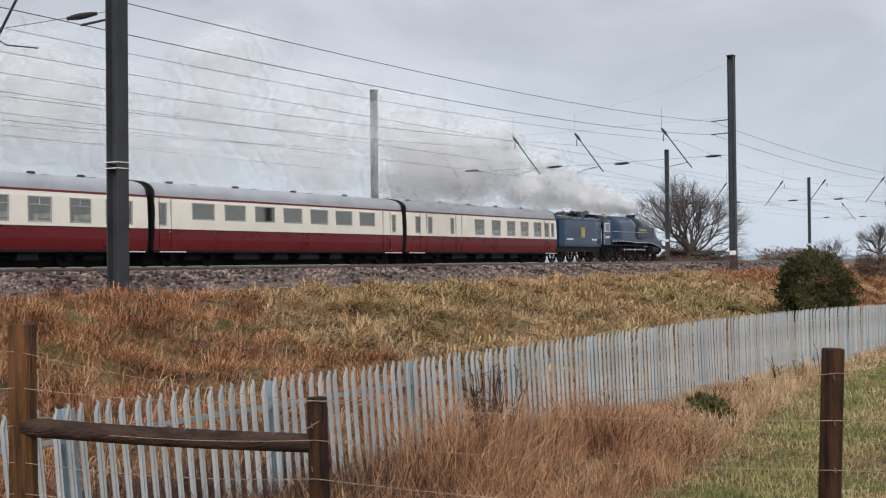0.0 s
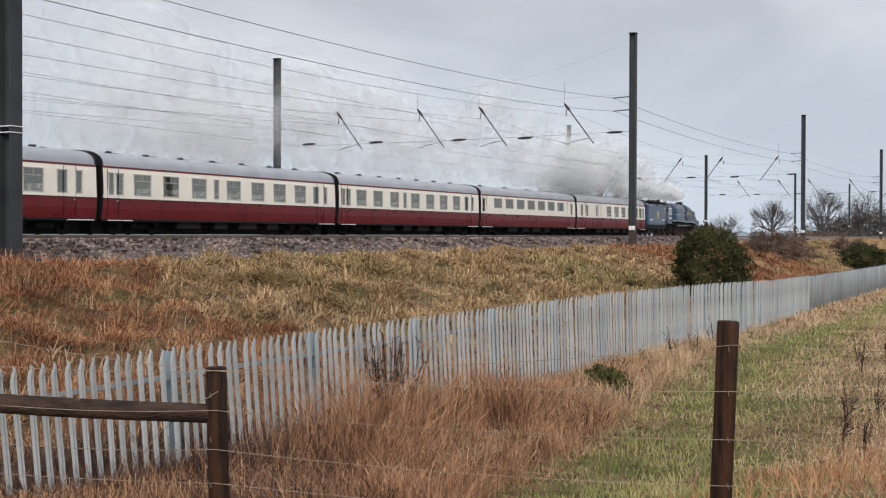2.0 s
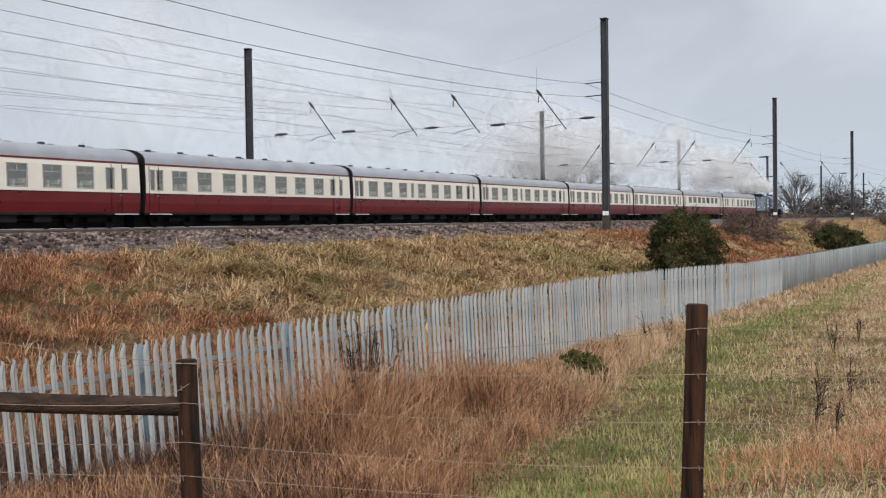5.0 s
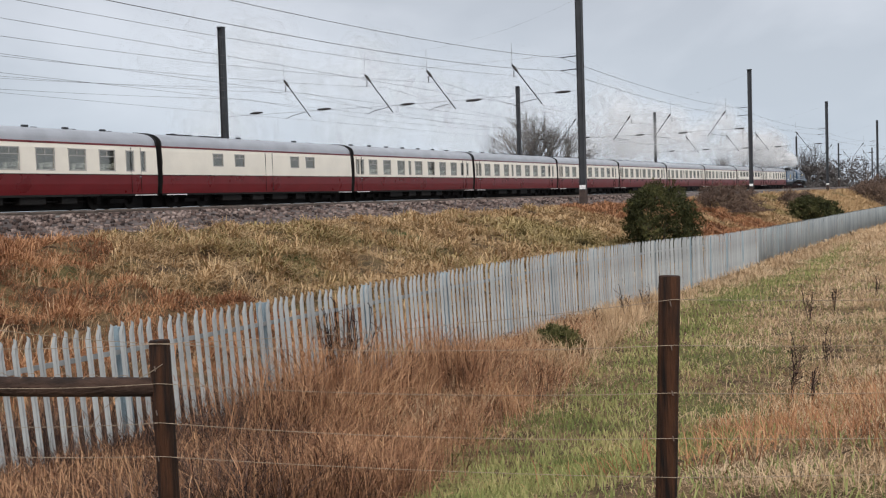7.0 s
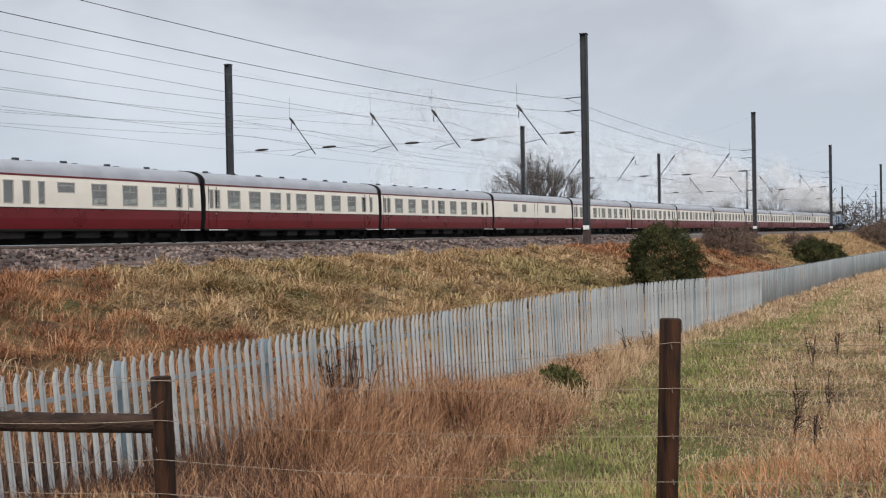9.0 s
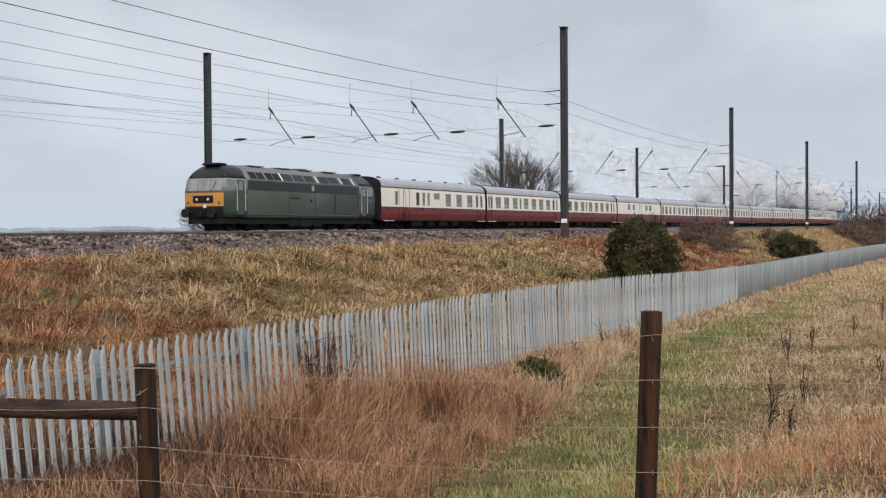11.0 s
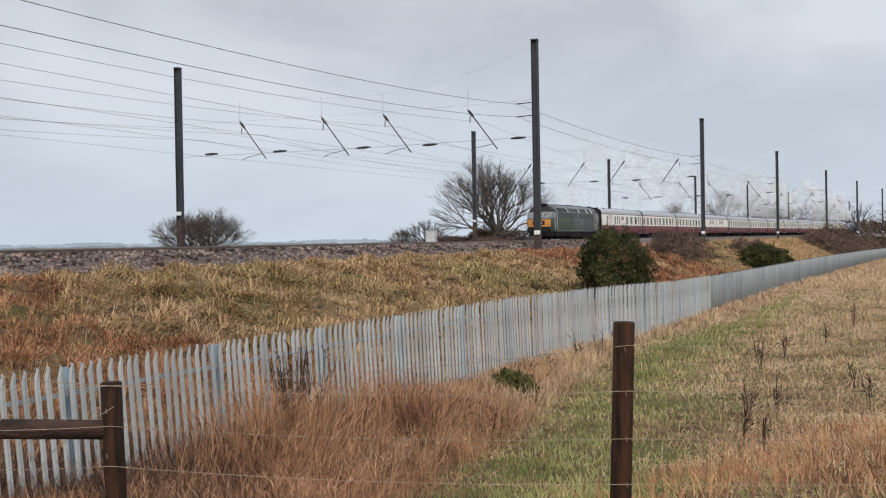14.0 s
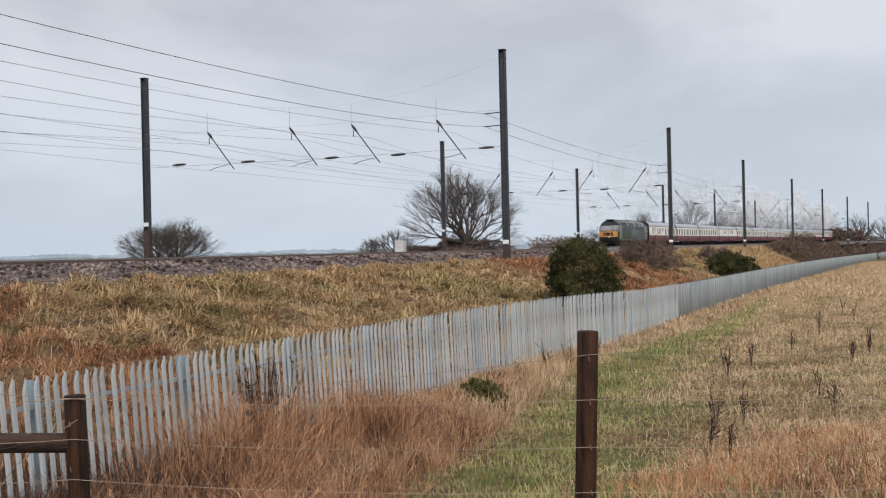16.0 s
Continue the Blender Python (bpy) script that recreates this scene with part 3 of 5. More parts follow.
def build_stock_fence():
    f = thing("stock_fence", "rustic wooden stock fence of round posts, one rail and plain wires", "fence")
    part("post", log(P1 + Vector((-0.06, 0.0, -0.4)), P1 + Vector((0, 0, TOPS[1])), 0.052, 0.0, 1), TIMBER, f)
    part("post", log(P2 + Vector((0.05, 0, -0.6)), P2 + Vector((0, 0, TOPS[2])), 0.05, 0.0, 2), TIMBER, f)
    part("strainer_post", log(P0 + Vector((0.01, 0, -0.6)), P0 + Vector((0, 0, TOPS[0])), 0.066, 0.0, 3), TIMBER_STRAINER, f, "thick tan timber straining post")
    part("rail", log(P0 + Vector((0.02, -0.02, 0.90)), P2 + Vector((-0.02, 0, 0.785)), 0.046, -0.012, 4, 14), TIMBER_RAIL, f, "round grey-brown timber strut rail")
    P3 = P1 + (P1 - P2) * 1.15 + Vector((0, 0, 0.02))
    PM = P0 + (P0 - P2) * 1.6
    for dz in (0.11, 0.33, 0.56, 0.78, 0.97):
        bm = bmesh.new()
        pts = []
        stops = [PM + Vector((0, 0, TOPS[0] - dz)), P0 + Vector((0, 0, TOPS[0] - 0.04 - dz * 0.78)), P2 + Vector((0, 0, TOPS[2] - max(0.012, dz * 0.85 - 0.275))), P1 + Vector((0, 0, TOPS[1] - dz)), P3 + Vector((0, 0, TOPS[1] - 0.04 - dz))]
        off = Vector((0.03, -0.052, 0))
        for a, b in zip(stops, stops[1:]):
            for k in range(10):
                s = k / 10
                pts.append(a.lerp(b, s) + off + Vector((0, 0, -0.05 * s * (1 - s) * 4 * (0.6 if dz < 0.9 else 0.3))))
        strand(bm, pts, 0.0016, 5)
        part("wire", bm, FENCE_WIRE, f)
    bm = bmesh.new()
    for k in range(9):
        a = (P0 + Vector((0.02, -0.02, 0.90))).lerp(P2 + Vector((-0.02, 0, 0.785)), 0.08 + 0.1 * k)
        q = [a + Vector((0.03 * math.cos(t), 0.05 * math.cos(t), 0.052 * math.sin(t))) for t in (math.pi * 2 * i / 10 for i in range(11))]
        strand(bm, q, 0.0016, 4)
    part("wire_wrap", bm, FENCE_WIRE, f)
    bm = bmesh.new()
    strand(bm, [P2 + Vector((0.045, -0.04, 0.90)), P2 + Vector((0.0, -0.056, 0.87)), P2 + Vector((-0.08, -0.06, 0.83)), P2 + Vector((-0.26, -0.12, 0.68)), P2 + Vector((-0.33, -0.14, 0.58))], 0.0022, 5)
    part("wire_tail", bm, FENCE_WIRE, f)
    for p, top in ((P1, 1.24), (P2, 1.01)):
        for dz in (0.13, 0.34, 0.56, 0.78):
            bm = bmesh.new()
            add_tube(bm, p + Vector((0.015, -0.062, top - dz + 0.012)), p + Vector((0.02, -0.062, top - dz - 0.012)), 0.003, sides=5)
            part("staple", bm, RAIL, f)


build_stock_fence()

# ---- the train ----
def side_x(z):
    """Half width of a coach at height z over the rail."""
    return float(np.interp(z, [0.7, 1.1, 1.65, 2.4, 3.0, 3.12], [1.33, 1.39, 1.41, 1.40, 1.36, 1.33]))


def panel(y0, y1, z0, z1, holes, side, out=0.0, zsteps=()):
    """A body side with openings: holes are (y, y, z, z)."""
    ys = sorted({y0, y1, *[h[0] for h in holes], *[h[1] for h in holes]})
    zs = sorted({z0, z1, *zsteps, *[h[2] for h in holes], *[h[3] for h in holes]})
    bm = bmesh.new()
    grid = {}

    def v(y, z):
        if (y, z) not in grid:
            grid[y, z] = bm.verts.new((side * (side_x(z) + out), y, z))
        return grid[y, z]

    for ya, yb in zip(ys, ys[1:]):
        for za, zb in zip(zs, zs[1:]):
            cy, cz = (ya + yb) / 2, (za + zb) / 2
            if any(h[0] < cy < h[1] and h[2] < cz < h[3] for h in holes):
                continue
            f = (v(ya, za), v(yb, za), v(yb, zb), v(ya, zb))
            bm.faces.new(f if side > 0 else f[::-1])
    thicken(bm, 0.04)
    return bm


def roof_shell(l, w, z0, rise, n=14, over=0.02):
    bm = bmesh.new()
    rings = []
    for y in (-l / 2, l / 2):
        rings.append([bm.verts.new((math.cos(math.pi * k / n) * (w + over), y, z0 + rise * math.sin(math.pi * k / n) ** 0.75)) for k in range(n + 1)])
    for k in range(n):
        bm.faces.new((rings[0][k], rings[0][k + 1], rings[1][k + 1], rings[1][k])).smooth = True
    for r in rings:
        bm.faces.new(r)
    return bm


MESHES = {}


def window_part(parent, side, y, w, z0, z1, bar, dark=False):
    """A framed window with its pane in the body side; bar: with sliding top lights."""
    key = (round(w, 2), round(z1 - z0, 2), bar, dark)
    h = z1 - z0
    if key not in MESHES:
        bm = bmesh.new()
        t = 0.045
        for c, s in (((0, 0, t / 2), (0.05, w, t)), ((0, 0, h - t / 2), (0.05, w, t)), ((0, w / 2 - t / 2, h / 2), (0.05, t, h)), ((0, -w / 2 + t / 2, h / 2), (0.05, t, h))):
            add_box(bm, c, s)
        if bar:
            add_box(bm, (0, 0, h * 0.68), (0.05, w, 0.04))
            add_box(bm, (0, 0, h * 0.84), (0.04, 0.03, h * 0.32))
        fr = bpy.data.meshes.new("window")
        bm.to_mesh(fr)
        bm.free()
        fr.materials.append(FRAME)
        bm = box((0, 0, h / 2), (0.008, w - 0.05, h - 0.05))
        pn = bpy.data.meshes.new("pane")
        bm.to_mesh(pn)
        bm.free()
        pn.materials.append(GLASS_DARK if dark else GLASS)
        MESHES[key] = (fr, pn)
    fr, pn = MESHES[key]
    a = new("window", fr)
    a.parent, a.matrix_local = parent, pose(side * (side_x((z0 + z1) / 2) - 0.012), y, z0)
    p = new("pane", pn)
    p.parent, p.matrix_local = a, pose(-side * 0.012, 0, 0)
    p.visible_shadow = False


def wheelset(parent, y, r=0.46, mtl=None):
    bm = bmesh.new()
    for x in (-0.72, 0.72):
        add_tube(bm, (x - 0.06, 0, 0), (x + 0.06, 0, 0), r, sides=20)
        add_tube(bm, (x - 0.075, 0, 0), (x + 0.075, 0, 0), 0.12, sides=10)
    add_tube(bm, (-0.8, 0, 0), (0.8, 0, 0), 0.07, sides=8)
    ob = part("wheelset", bm, mtl or UNDER, parent)
    ob.location = (0, y, r)
    return ob


def bogie(parent, y, base=2.6):
    bm = bmesh.new()
    for x in (-0.98, 0.98):
        add_box(bm, (x, y, 0.62), (0.10, base + 1.1, 0.16), 0.02)
        add_box(bm, (x, y, 0.40), (0.16, 1.1, 0.22), 0.02)
        for s in (-1, 1):
            add_box(bm, (x, y + s * base / 2, 0.46), (0.2, 0.34, 0.34), 0.03)
            for k in (-0.26, 0.26):
                add_tube(bm, (x, y + s * base / 2 + k, 0.5), (x, y + s * base / 2 + k, 0.78), 0.07, sides=8)
    add_box(bm, (0, y, 0.62), (1.9, 0.4, 0.2))
    # added dark block that shuts out the sky between the wheels
    add_box(bm, (0, y, 0.45), (1.2, base + 1.0, 0.62), 0.03)
    b = part("bogie", bm, UNDER, parent)
    for s in (-1, 1):
        wheelset(b, y + s * base / 2)


def coach(wins, label, bar=True, wz=(1.82, 2.84), vents=14, doors=(-9.2, 8.2), pipes=()):
    """A main-line coach: crimson below, cream above, with its windows, roof, underframe and bogies."""
    c = thing("railway_coach", label, "railway coach", group="coaches of the train")
    L = 19.7
    holes = [(y - w / 2, y + w / 2, z0, z1) for y, w, z0, z1, _ in [(q + wz)[:2] + ((q[2], q[3]) if len(q) == 4 else wz) + (0,) for q in wins]]
    for side in (1, -1):
        part("lower_panel", panel(-L / 2, L / 2, 0.72, 1.66, [], side, 0, (0.95, 1.2)), MAROON, c, "crimson painted lower body side")
        part("upper_panel", panel(-L / 2, L / 2, 1.66, 3.06, holes, side), CREAM, c, "cream painted upper body side")
        part("lining", box((side * (side_x(1.66) + 0.006), 0, 1.66), (0.012, L, 0.03)), BLACK, c)
        part("cantrail", box((side * (side_x(3.08) + 0.005), 0, 3.085), (0.03, L, 0.085)), MAROON, c)
        for h in holes:
            window_part(c, side, (h[0] + h[1]) / 2, h[1] - h[0], h[2], h[3], bar and h[1] - h[0] > 0.9)
        for y in doors:
            for dy in (-0.36, 0.36):
                part("door_edge", box((side * (side_x(1.8) - 0.004), y + dy, 1.9), (0.03, 0.009, 2.2)), BLACK, c)
            part("door_handle", box((side * (side_x(1.6) + 0.02), y + 0.25, 1.55), (0.05, 0.12, 0.03)), SILVER, c)
        bm = bmesh.new()
        add_box(bm, (side * 1.36, 0, 0.68), (0.08, L, 0.1))
        part("solebar", bm, UNDER, c)
        for y in (-8.8, -6.6, 6.4, 8.8):
            part("footboard", box((side * 1.46, y, 0.66), (0.18, 1.5 if abs(y) > 8 else 1.9, 0.045)), WHITE if abs(y) > 8 else UNDER, c, "white-edged footboard" if abs(y) > 8 else "")
    part("roof", roof_shell(L, 1.33, 3.12, 0.70), ROOF, c, "curved grey roof")
    part("floor", box((0, 0, 0.98), (2.66, L - 0.1, 0.1)), INSIDE, c)
    for s in (-1, 1):
        bm = bmesh.new()
        prof = [(side_x(z), z) for z in (0.72, 1.2, 1.66, 2.4, 3.0, 3.12)] + [(math.cos(math.pi * k / 14) * 1.33, 3.12 + 0.70 * math.sin(math.pi * k / 14) ** 0.75) for k in range(1, 14)]
        prof += [(-side_x(z), z) for z in (3.12, 3.0, 2.4, 1.66, 1.2, 0.72)]
        f = bm.faces.new([bm.verts.new((x, s * (L / 2 + 0.004), z)) for x, z in prof])
        thicken(bm, 0.05)
        part("end_wall", bm, BLACK, c, "sooty black coach end")
        bm = bmesh.new()
        for k in range(3):
            add_box(bm, (0, s * (L / 2 + 0.04 + 0.07 * k), 2.0), (1.0 - 0.06 * (k % 2), 0.06, 2.15 - 0.06 * (k % 2)))
        part("gangway", bm, BLACK, c, "black folding gangway bellows")
        bm = bmesh.new()
        for x in (-0.87, 0.87):
            add_tube(bm, (x, s * L / 2, 1.03), (x, s * (L / 2 + 0.26), 1.03), 0.11, sides=10)
        part("buffer", bm, UNDER, c)
        bogie(c, s * 7.1)
        part("end_rib", roof_shell(0.09, 1.36, 3.12, 0.735), BLACK, c).location.y = s * (L / 2 - 0.01)
    for y, w in ((-3.6, 1.8), (-1.0, 1.1), (1.3, 1.6), (3.6, 1.0)):
        for side in (1, -1):
            part("equipment_box", box((side * 1.0, y, 0.50), (0.55, w, 0.42), 0.03), UNDER, c)
    # added full-length dark box, only there to fill the see-through gap below the coach
    part("brake_gear", box((0, 0, 0.41), (1.1, 19.4, 0.76), 0.05), UNDER, c)
    bm = bmesh.new()
    add_tube(bm, (1.0, -4.9, 0.42), (1.0, 4.9, 0.42), 0.035, sides=6)
    add_tube(bm, (0.3, -1.6, 0.35), (0.3, 1.6, 0.35), 0.2, sides=10)
    part("truss", bm, UNDER, c)
    for k in range(vents):
        y = -9.0 + 18.0 * (k + 0.5) / vents
        part("roof_vent", box(((-0.35 if k % 2 else 0.35), y, 3.84), (0.2, 0.32, 0.11), 0.03), STEEL, c)
    for y in pipes:
        part("roof_pipe", box((0.4, y, 3.83), (0.08, 2.2, 0.06), 0.01), STEEL_DARK, c)
    bm = bmesh.new()
    for h in holes:
        w = h[1] - h[0]
        if w > 0.9:
            for s in (-1, 1):
                add_box(bm, (0.85, (h[0] + h[1]) / 2 + s * 0.75, 1.6), (0.9, 0.35, 1.15), 0.08)
                add_box(bm, (-0.85, (h[0] + h[1]) / 2 + s * 0.75, 1.6), (0.9, 0.35, 1.15), 0.08)
    if len(bm.verts):
        part("seating", bm, SEAT, c)
        lb = bmesh.new()
        for h in holes:
            if h[1] - h[0] > 0.9:
                mid = (h[0] + h[1]) / 2
                for sx in (0.85, -0.85):
                    add_box(lb, (sx, mid, 1.78), (0.85, 0.75, 0.22), 0.03)
                    add_tube(lb, (sx * 1.2, mid + 0.12, 1.89), (sx * 1.2, mid + 0.12, 2.16), 0.09, 0.13, 8)
                    for q in (-1, 1):
                        add_box(lb, (sx, mid + q * 0.75, 2.08), (0.8, 0.37, 0.24), 0.04)
        part("table_linen", lb, LINEN, c, "white tablecloths, lamps and headrest covers")
    else:
        bm.free()
    part("partition", box((-0.1, 0, 2.0), (0.04, L - 0.2, 2.0)), INSIDE, c)
    return c


STD = [(-9.3, 0.36), (-8.75, 0.5), (-7.2, 1.2), (-5.15, 1.16), (-3.0, 1.14), (-1.6, 0.42), (-0.15, 1.2), (2.0, 1.18), (4.05, 1.16), (6.1, 1.12), (7.75, 0.6), (8.75, 0.4)]
DINER = [(-9.35, 0.5)] + [(-6.75 + 2.18 * k, 1.5, 2.12, 2.9) for k in range(7)] + [(8.95, 0.42)]
BRAKE = [(-8.6, 0.55), (-7.25, 0.5), (-4.7, 0.42), (-1.3, 1.22), (0.9, 1.18), (2.95, 1.15), (4.9, 1.15), (6.85, 1.15), (8.3, 0.65), (9.2, 0.5)]
KITCHEN = [(-5.0, 0.95, 2.15, 2.85), (-2.95, 0.95, 2.15, 2.85), (2.85, 1.0, 2.15, 2.85), (4.65, 1.05, 2.15, 2.85)]
VAN = [(-7.4, 0.5), (-3.75, 0.6), (-2.7, 0.46), (-1.8, 0.4), (-0.25, 1.1, 2.35, 2.84), (1.95, 1.06), (4.15, 1.12), (6.4, 1.15), (8.0, 0.55), (9.0, 0.4)]
SPEED, LEAD_AT_START, PITCH = 21.72, 77.2, 20.1
COACHES = []
std = coach(STD, "crimson and cream open saloon coach with wide sliding-light windows")
COACHES_BUILT = {
    1: coach(BRAKE, "crimson and cream brake coach coupled behind the tender", vents=10, doors=(-8.0, -3.9, 8.3)),
    2: coach(DINER, "crimson and cream dining coach with seven wide shallow windows", bar=False, vents=8),
    9: coach(KITCHEN, "crimson and cream kitchen coach with few small windows", bar=True, vents=6, doors=(0.0,), pipes=(-7, -4.2)),
    12: coach(VAN, "crimson and cream brake van coach with double luggage doors", vents=12, doors=(-6.6, -5.6, 8.4)),
}
for k in range(1, 13):
    if k in COACHES_BUILT:
        COACHES.append(COACHES_BUILT[k])
    elif k == 3:
        COACHES.append(std)
    else:
        COACHES.append(copy_thing(std, Matrix()))


# ---- streamlined steam locomotive and tender ----
def shell(rings, close=True):
    """Skins a row of equal cross-sections."""
    bm = bmesh.new()
    rows = [[bm.verts.new(v) for v in r] for r in rings]
    n = len(rows[0])
    for a, b in zip(rows, rows[1:]):
        for k in range(n - 1):
            bm.faces.new((a[k], a[k + 1], b[k + 1], b[k])).smooth = True
    if close:
        bm.faces.new(rows[0][::-1])
        bm.faces.new(rows[-1])
    return bm


def casing(y, w, low, shoulder, top, n=16):
    pts = [(w, y, low), (w, y, shoulder)]
    pts += [(w * math.cos(math.pi * k / n), y, shoulder + (top - shoulder) * math.sin(math.pi * k / n)) for k in range(1, n)]
    return pts + [(-w, y, shoulder), (-w, y, low)]


def spoked_wheel(name, parent, x, y, r, mtl, spokes=16):
    bm = bmesh.new()
    for rr, t in ((r, 0.13),):
        add_tube(bm, (-t / 2, 0, 0), (t / 2, 0, 0), rr, sides=32, caps=False)
        add_tube(bm, (-t / 2, 0, 0), (t / 2, 0, 0), rr * 0.88, sides=32, caps=False)
        n = 32
        for s in (-1, 1):
            for k in range(n):
                a0, a1 = 2 * math.pi * k / n, 2 * math.pi * (k + 1) / n
                bm.faces.new([bm.verts.new((s * t / 2, math.cos(a) * q, math.sin(a) * q)) for a, q in ((a0, rr), (a1, rr), (a1, rr * 0.88), (a0, rr * 0.88))])
    for k in range(spokes):
        a = 2 * math.pi * k / spokes
        add_tube(bm, (0, 0, 0), (0, math.cos(a) * r * 0.9, math.sin(a) * r * 0.9), 0.03, sides=5)
    add_tube(bm, (-0.1, 0, 0), (0.1, 0, 0), r * 0.18, sides=14)
    add_box(bm, (0, 0, -r * 0.6), (0.1, r * 0.7, r * 0.28), 0.03)
    ob = part(name, bm, mtl, parent)
    ob.location = (x, y, r)
    return ob


def build_steam_loco():
    e = thing("steam_locomotive", "blue streamlined express steam locomotive with a wedge nose", "locomotive")
    W = 1.32
    rows = [casing(y, w, 1.75, sh, tp) for y, w, sh, tp in ((-4.3, W, 2.75, 3.72), (-2.0, W, 2.73, 3.75), (0.3, W, 2.72, 3.78), (0.9, W, 2.71, 3.785))]
    part("boiler_casing", shell(rows), BLUE, e, "glossy blue streamlined boiler casing")
    rows = [casing(y, w, lo, sh, tp) for y, w, lo, sh, tp in ((0.905, W - 0.004, 1.75, 2.71, 3.78), (2.4, W - 0.004, 1.7, 2.70, 3.79), (3.4, W - 0.004, 1.65, 2.64, 3.735), (4.2, W - 0.01, 1.55, 2.5, 3.55), (5.0, W - 0.02, 1.35, 2.2, 3.05), (5.7, W - 0.05, 1.0, 1.85, 2.45), (6.15, W - 0.12, 0.75, 1.6, 2.0), (6.4, W - 0.25, 0.6, 1.3, 1.72))]
    part("nose", shell(rows), BLUE_DARK, e, "dark wedge-shaped streamlined nose")
    for s in (1, -1):
        bm = bmesh.new()
        pts = []
        for k in range(25):
            u = k / 24
            y = -4.3 + 10.6 * u
            pts.append((y, 1.62 - 0.55 * max(0, (u - 0.62) / 0.38) ** 1.6 + 0.05 * math.sin(u * 9)))
        up = [bm.verts.new((s * (W + 0.06), y, 1.82)) for y, z in pts]
        lo = [bm.verts.new((s * (W + 0.06), y, z)) for y, z in pts]
        for k in range(24):
            bm.faces.new((lo[k], lo[k + 1], up[k + 1], up[k]))
        thicken(bm, 0.06)
        part("valance", bm, BLUE, e, "curved blue valance over the wheels")
        bm = bmesh.new()
        strand(bm, [(s * (W + 0.10), y, z - 0.01) for y, z in pts], 0.035, 6)
        strand(bm, [(s * (W + 0.03), -4.2 + 0.5 * k, 2.42 + 0.0 * k) for k in range(16)], 0.018, 4)
        part("trim_strip", bm, SILVER, e, "polished steel trim strip")
        part("cylinder", tube((s * 1.15, 4.0, 0.95), (s * 1.15, 5.1, 0.95), 0.36, sides=16), BLACK, e)
        part("window_frame", box((s * (W + 0.004), -5.05, 2.72), (0.05, 0.95, 0.72), 0.01), LABEL_WHITE, e, "pale cab window surround")
        part("side_window", box((s * (W + 0.012), -5.05, 2.72), (0.06, 0.72, 0.56), 0.01), GLASS_DARK, e)
        part("number_panel", box((s * (W + 0.008), -5.0, 1.95), (0.05, 0.7, 0.16), 0.004), LABEL_WHITE, e, "pale unreadable number bar")
        part("side_sheet", box((s * (W + 0.008), 2.9, 2.45), (0.03, 3.6, 0.86), 0.02), BLUE_DARK, e, "dark navy side sheet behind the nose")
        part("name_plate", box((s * (W + 0.02), 2.2, 2.62), (0.03, 1.5, 0.16), 0.005), GOLD, e)
        part("handrail", tube((s * (W + 0.07), -5.75, 1.4), (s * (W + 0.07), -5.75, 2.5), 0.02, sides=6), SILVER, e)
    cab = bmesh.new()
    for s in (1, -1):
        add_box(cab, (s * (W - 0.03), -5.0, 2.15), (0.06, 1.5, 1.6))
    add_box(cab, (0, -4.3, 2.2), (2.5, 0.06, 1.6))
    part("cab", cab, BLUE, e)
    part("cab_roof", shell([casing(-5.95, W, 2.93, 2.95, 3.78), casing(-4.25, W, 2.93, 2.95, 3.80)]), BLUE_DARK, e)
    part("footplate", box((0, 0, 1.36), (2.3, 11.2, 0.16)), BLACK, e)
    part("frames", box((0, -0.3, 0.85), (1.2, 11.4, 1.0)), BLACK, e)
    part("ashpan", box((0, -3.6, 0.75), (1.5, 2.4, 0.6)), BLACK, e)
    bm = bmesh.new()
    add_tube(bm, (0, 3.0, 3.7), (0, 3.0, 3.98), 0.3, 0.34, 16)
    add_tube(bm, (0, 2.3, 3.7), (0, 2.3, 3.95), 0.25, 0.28, 16)
    part("chimney", bm, BLACK, e)
    part("whistle", tube((0, 3.55, 3.7), (0, 3.55, 3.95), 0.05, sides=8), GOLD, e)
    part("safety_valve", tube((0, -2.8, 3.7), (0, -2.8, 3.92), 0.16, sides=10), GOLD, e)
    bm = bmesh.new()
    add_box(bm, (0, 6.35, 1.0), (2.5, 0.2, 0.45), 0.05)
    for x in (-0.87, 0.87):
        add_tube(bm, (x, 6.4, 1.03), (x, 6.95, 1.03), 0.12, 0.2, 12)
    part("buffer_beam", bm, BLACK, e)
    drivers = []
    for y in (-1.4, 0.8, 3.0):
        for s in (1, -1):
            drivers.append(spoked_wheel("driving_wheel", e, s * 0.78, y, 1.0, REDWHEEL))
    for y in (4.1, 5.9):
        for s in (1, -1):
            spoked_wheel("bogie_wheel", e, s * 0.78, y, 0.48, REDWHEEL, 10)
    for s in (1, -1):
        spoked_wheel("trailing_wheel", e, s * 0.8, -3.9, 0.56, REDWHEEL, 10)
    rods = []
    for s in (1, -1):
        bm = bmesh.new()
        add_box(bm, (0, 0.8, 0), (0.06, 4.6, 0.11), 0.01)
        for y in (-1.4, 0.8, 3.0):
            add_tube(bm, (-0.06, y, 0), (0.06, y, 0), 0.11, sides=12)
        r = part("coupling_rod", bm, SILVER, e, "bright steel coupling rod")
        rods.append((r, s * 0.98))
        part("slide_bar", box((s * 1.1, 3.4, 1.25), (0.08, 1.2, 0.06)), SILVER, e)
    return e, drivers, rods


